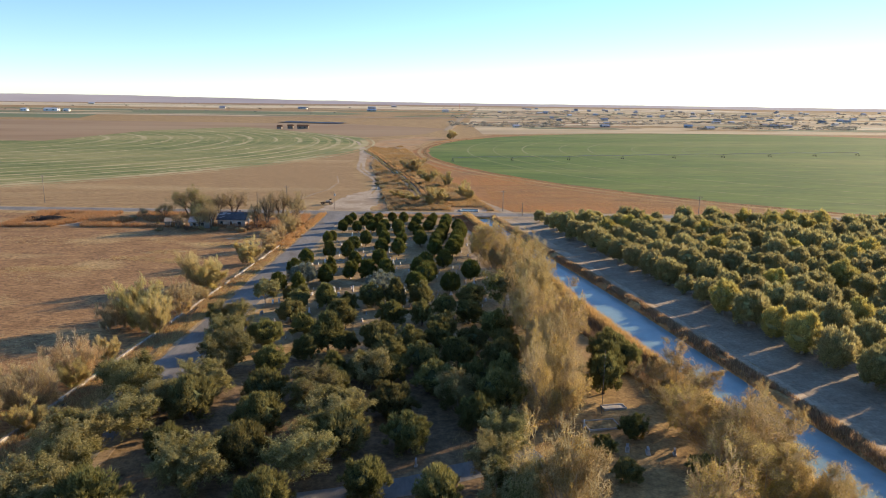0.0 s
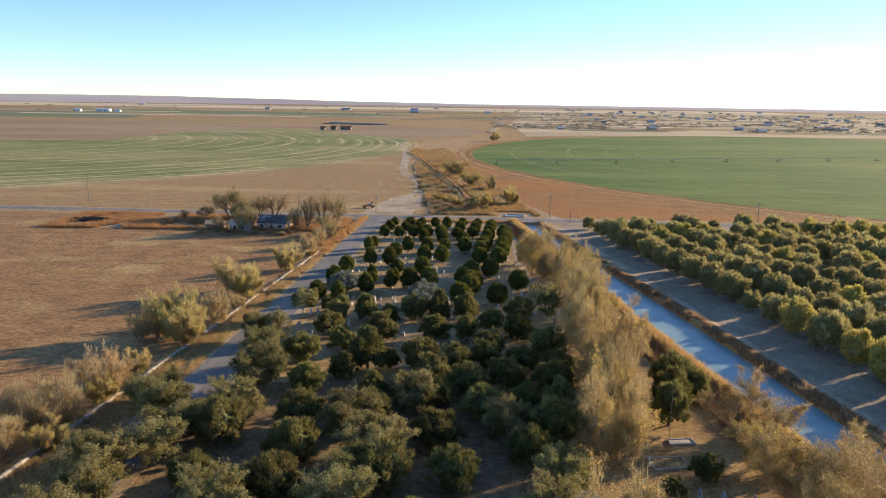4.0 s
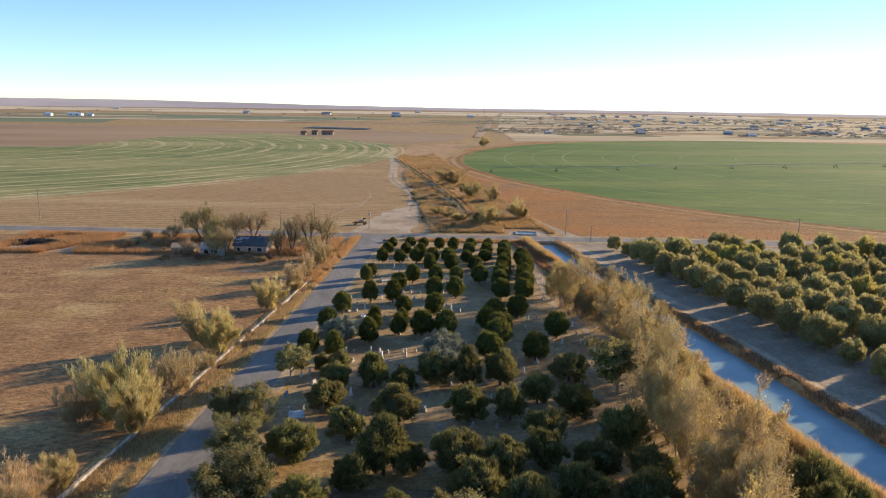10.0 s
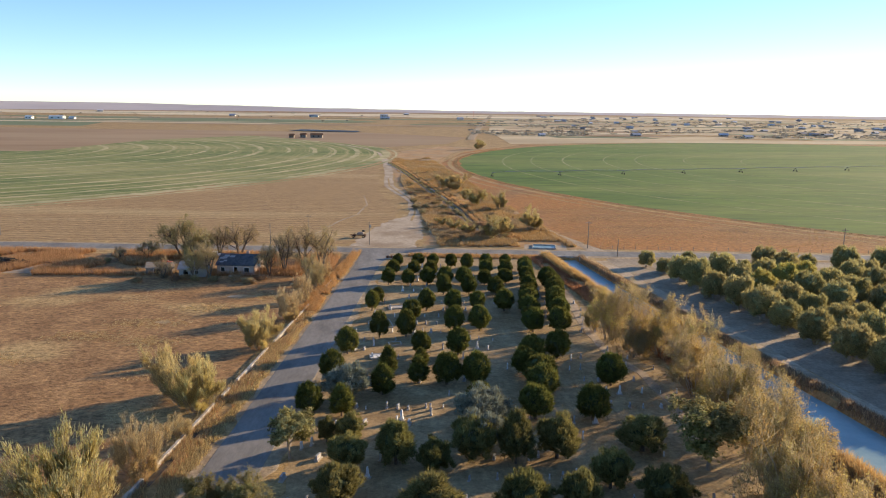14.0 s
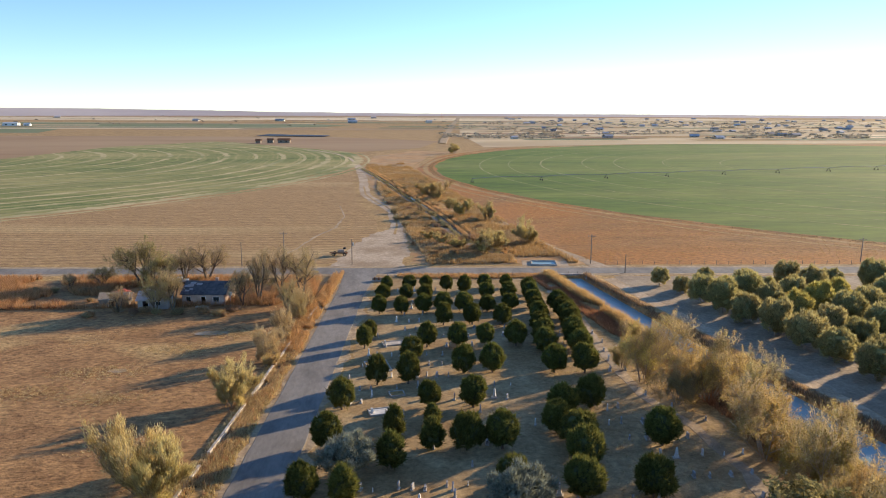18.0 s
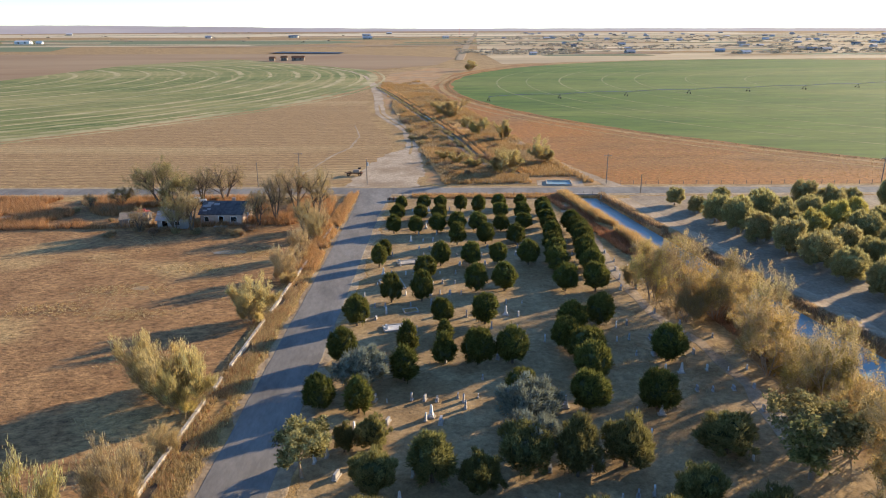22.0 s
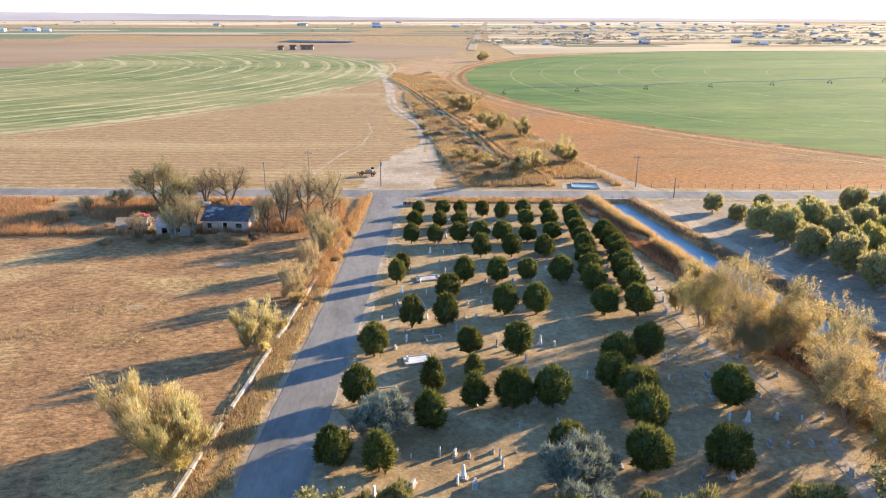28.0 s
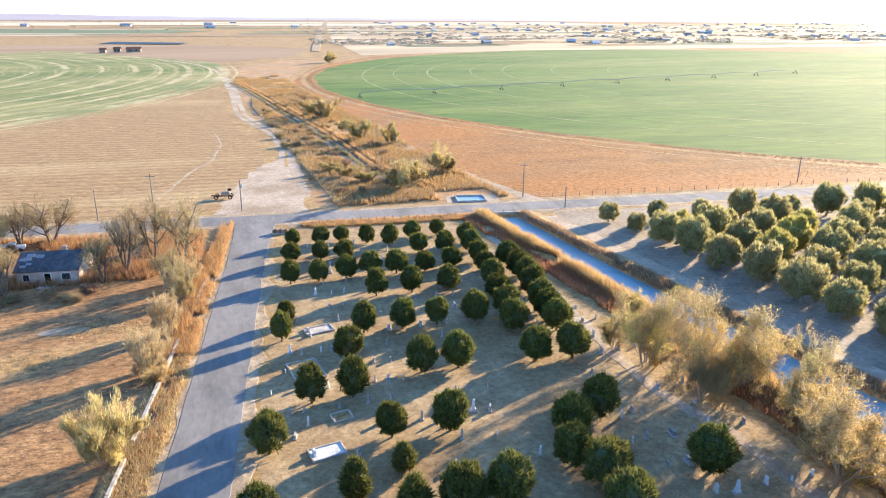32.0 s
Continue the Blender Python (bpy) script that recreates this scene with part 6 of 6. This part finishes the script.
# farm implement parked on bare ground
imp = thing("farm_implement", "old rusty farm implement on a wheeled frame", "farm machine", "", (-33.0, 287.0, 0), -6)
part("beam", add_box(box(-3.2, 2.4, -0.12, 0.12, 0.75, 0.95), -2.4, 2.2, -1.0, -0.84, 0.75, 0.9), RUST, imp)
part("crossbar", box(-2.3, -2.1, -1.2, 1.2, 0.75, 0.9), RUST, imp)
part("crossbar", box(1.9, 2.1, -1.2, 1.2, 0.75, 0.9), RUST, imp)
part("hopper", box(-0.6, 1.6, -0.9, 0.9, 0.95, 1.8, 0.2), TIMBER, imp)
part("seat_post", tube((1.3, 0, 1.7), (1.4, 0, 2.2), 0.09, 0.07), RUST, imp)
part("cowl", box(1.0, 1.9, -0.4, 0.4, 2.0, 2.5, 0.12), RUBBER, imp)
for x in (-1.8, 1.6):
    for yy in (-1.15, 1.15):
        v, f = torus(0.42, 0.13, 14, 6)
        w = mesh_ob("wheel", v, f, RUBBER, imp)
        w.matrix_basis = pose(x, yy, 0.54, 90, 0, 0)
for k in range(6):
    part("tine", tube((-3 + k * 0.28, -0.6, 0.75), (-3.1 + k * 0.28, -0.6, 0.02), 0.03, 0.02, 5), RUST, imp)

# centre pivot: span pipe on wheeled towers
piv = thing("centre_pivot", "long centre-pivot sprinkler on wheeled towers in green crop", "irrigation pivot")
P0, P1 = Vector((33.0, 496, 0.1)), Vector((392, 586, 0.1))
dv = (P1 - P0).normalized()
nv = Vector((-dv.y, dv.x, 0))
n_t = 9
for k in range(n_t):
    c = P0 + (P1 - P0) * k / (n_t - 1)
    top = c + Vector((0, 0, 2.7))
    bm = bmesh.new()
    for s in (-1, 1):
        add_tube(bm, c + nv * 1.6 * s + Vector((0, 0, 0.7)), top, 0.07, 0.06, 5)
        add_tube(bm, c + nv * 1.6 * s + dv * 0.4 + Vector((0, 0, 0.7)), top + dv * 0.4, 0.06, 0.06, 5)
    add_tube(bm, c - nv * 1.7 + Vector((0, 0, 0.7)), c + nv * 1.7 + Vector((0, 0, 0.7)), 0.08, 0.08, 5)
    tw = part("tower", bm, DARKSTEEL, piv)
    for s in (-1, 1):
        v, f = torus(0.42, 0.14, 12, 6)
        wm = Matrix.Translation(c + nv * 1.6 * s + Vector((0, 0, 0.55))) @ Matrix.Rotation(math.atan2(nv.y, nv.x), 4, "Z") @ Matrix.Rotation(math.pi / 2, 4, "X")
        w = mesh_ob("wheel", v, f, RUBBER, tw)
        w.matrix_basis = wm
    if k:
        pr = P0 + (P1 - P0) * (k - 1) / (n_t - 1) + Vector((0, 0, 2.7))
        vs, fs = [], []
        for j in range(9):
            q = pr.lerp(top, j / 8) + Vector((0, 0, 0.6 * math.sin(math.pi * j / 8)))
            vs += [q + nv * 0.13 * math.cos(a) + Vector((0, 0, 0.13 * math.sin(a))) for a in (0, 1.57, 3.14, 4.71)]
            if j:
                fs += [(4 * j - 4 + i, 4 * j - 4 + (i + 1) % 4, 4 * j + (i + 1) % 4, 4 * j + i) for i in range(4)]
        mesh_ob("span", vs, fs, STEEL, piv)


# ---- far farms and town ----
def far_house(x, y, w, d, h, turn, rise, label="far low house with a pale roof", name="house", cat="house", group="houses of the far town", roof_mat=None, wall_mat=None):
    t = thing(name, label, cat, group, (x, y, 0.3), turn)
    part("wall", box(0, w, 0, d, -0.5, h), wall_mat or WALLMIX, t)
    part("roof", prism_roof(w, d, rise, h, 0.6, 0.3), roof_mat or ROOFMIX, t)
    for k in range(2):
        part("window", box(w * (0.2 + 0.45 * k), w * (0.32 + 0.45 * k), -0.06, 0.0, h * 0.35, h * 0.75), DARKVOID, t)
    return t


for x, y, w, d, h in [(-182, 985, 6, 8, 3.2), (-170, 1000, 7, 8, 3.4), (-156, 996, 15, 9, 3.6)]:
    far_house(x, y, w, d, h, 0, 1.8, "far dark farm building beside a pond", "barn", "barn", "far farm buildings", RUST, TIMBER)
for x, y, w, d, hh in [(-925, 1845, 34, 16, 6), (-985, 1850, 16, 12, 5), (-880, 1852, 14, 10, 4)]:
    far_house(x, y, w, d, hh, 0, 2.5, "far white farm building among dark trees", "barn", "barn", "far farm buildings", WHITEPAINT, WHITEPAINT)
pond = [(-225, 1225), (-112, 1190), (-108, 1240), (-215, 1290)]
patch("pond", pond, PONDWATER, 0.9, ("far dark farm pond", "water"))
rh = random.Random(31)
for k in range(90):
    y = rh.uniform(1090, 3300)
    x = rh.choice((rh.uniform(0.10, 0.55), rh.uniform(0.12, 0.95))) * y
    far_house(x, y, rh.uniform(8, 19), rh.uniform(7, 11), rh.uniform(2.4, 3.4), rh.uniform(-25, 25), rh.uniform(1.5, 2.5))
for k in range(8):
    y = rh.uniform(1900, 3300)
    far_house(rh.uniform(-0.45, 0.05) * y, y, rh.uniform(14, 30), rh.uniform(10, 16), 5, rh.uniform(-20, 20), 3, "far farmhouse on the plain")


def far_trees(name, label, count, where, seed, leaf):
    rng, rr = np.random.default_rng(seed), random.Random(seed)
    V, F = [], []
    for _ in range(count):
        x, y = where(rr)
        s = rr.uniform(2.2, 4.4)
        d = unit_dirs(26, rng, -0.3)
        P = np.array([x, y, s * 0.55]) + d * np.array([s * rr.uniform(0.8, 3.6), s * 0.8, s * 0.42]) * rng.uniform(0.5, 1.0, (len(d), 1))
        P[:, 2] = np.maximum(P[:, 2], 0.3)
        v, f = leaf_quads(P, d, s * 0.45, rng)
        F += (f + len(V) * 4 * 0 + sum(len(q) for q in V)).tolist()
        V.append(v)
    return tagged(mesh_ob(name, np.concatenate(V), F, leaf), label, "trees", kind="stuff")


def town_spot(rr):
    """Trees stand in belts along the town's streets and plot edges."""
    y = rr.choice([1120 + 26 * k * (1 + 0.03 * k) for k in range(30)]) + rr.gauss(0, 5)
    x = rr.uniform(0.06, 0.95) * y
    return (x, y) if noise.noise((x * 0.004, y * 0.006, 2)) > -0.05 else town_spot(rr)


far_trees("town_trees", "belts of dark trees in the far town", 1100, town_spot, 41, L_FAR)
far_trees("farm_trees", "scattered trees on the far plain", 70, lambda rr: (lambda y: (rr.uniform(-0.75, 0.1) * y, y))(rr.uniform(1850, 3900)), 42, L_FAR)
far_trees("farm_trees", "dark trees beside the far farm", 10, lambda rr: (rr.uniform(-990, -860), rr.uniform(1850, 1890)), 43, L_CEDAR)
mast = thing("radio_mast", "thin red and white radio mast on the horizon", "mast", "", (205, 2900, 0.3))
part("shaft", tube((0, 0, 0), (0, 0, 115), 0.6, 0.35, 4), REDPAINT, mast)
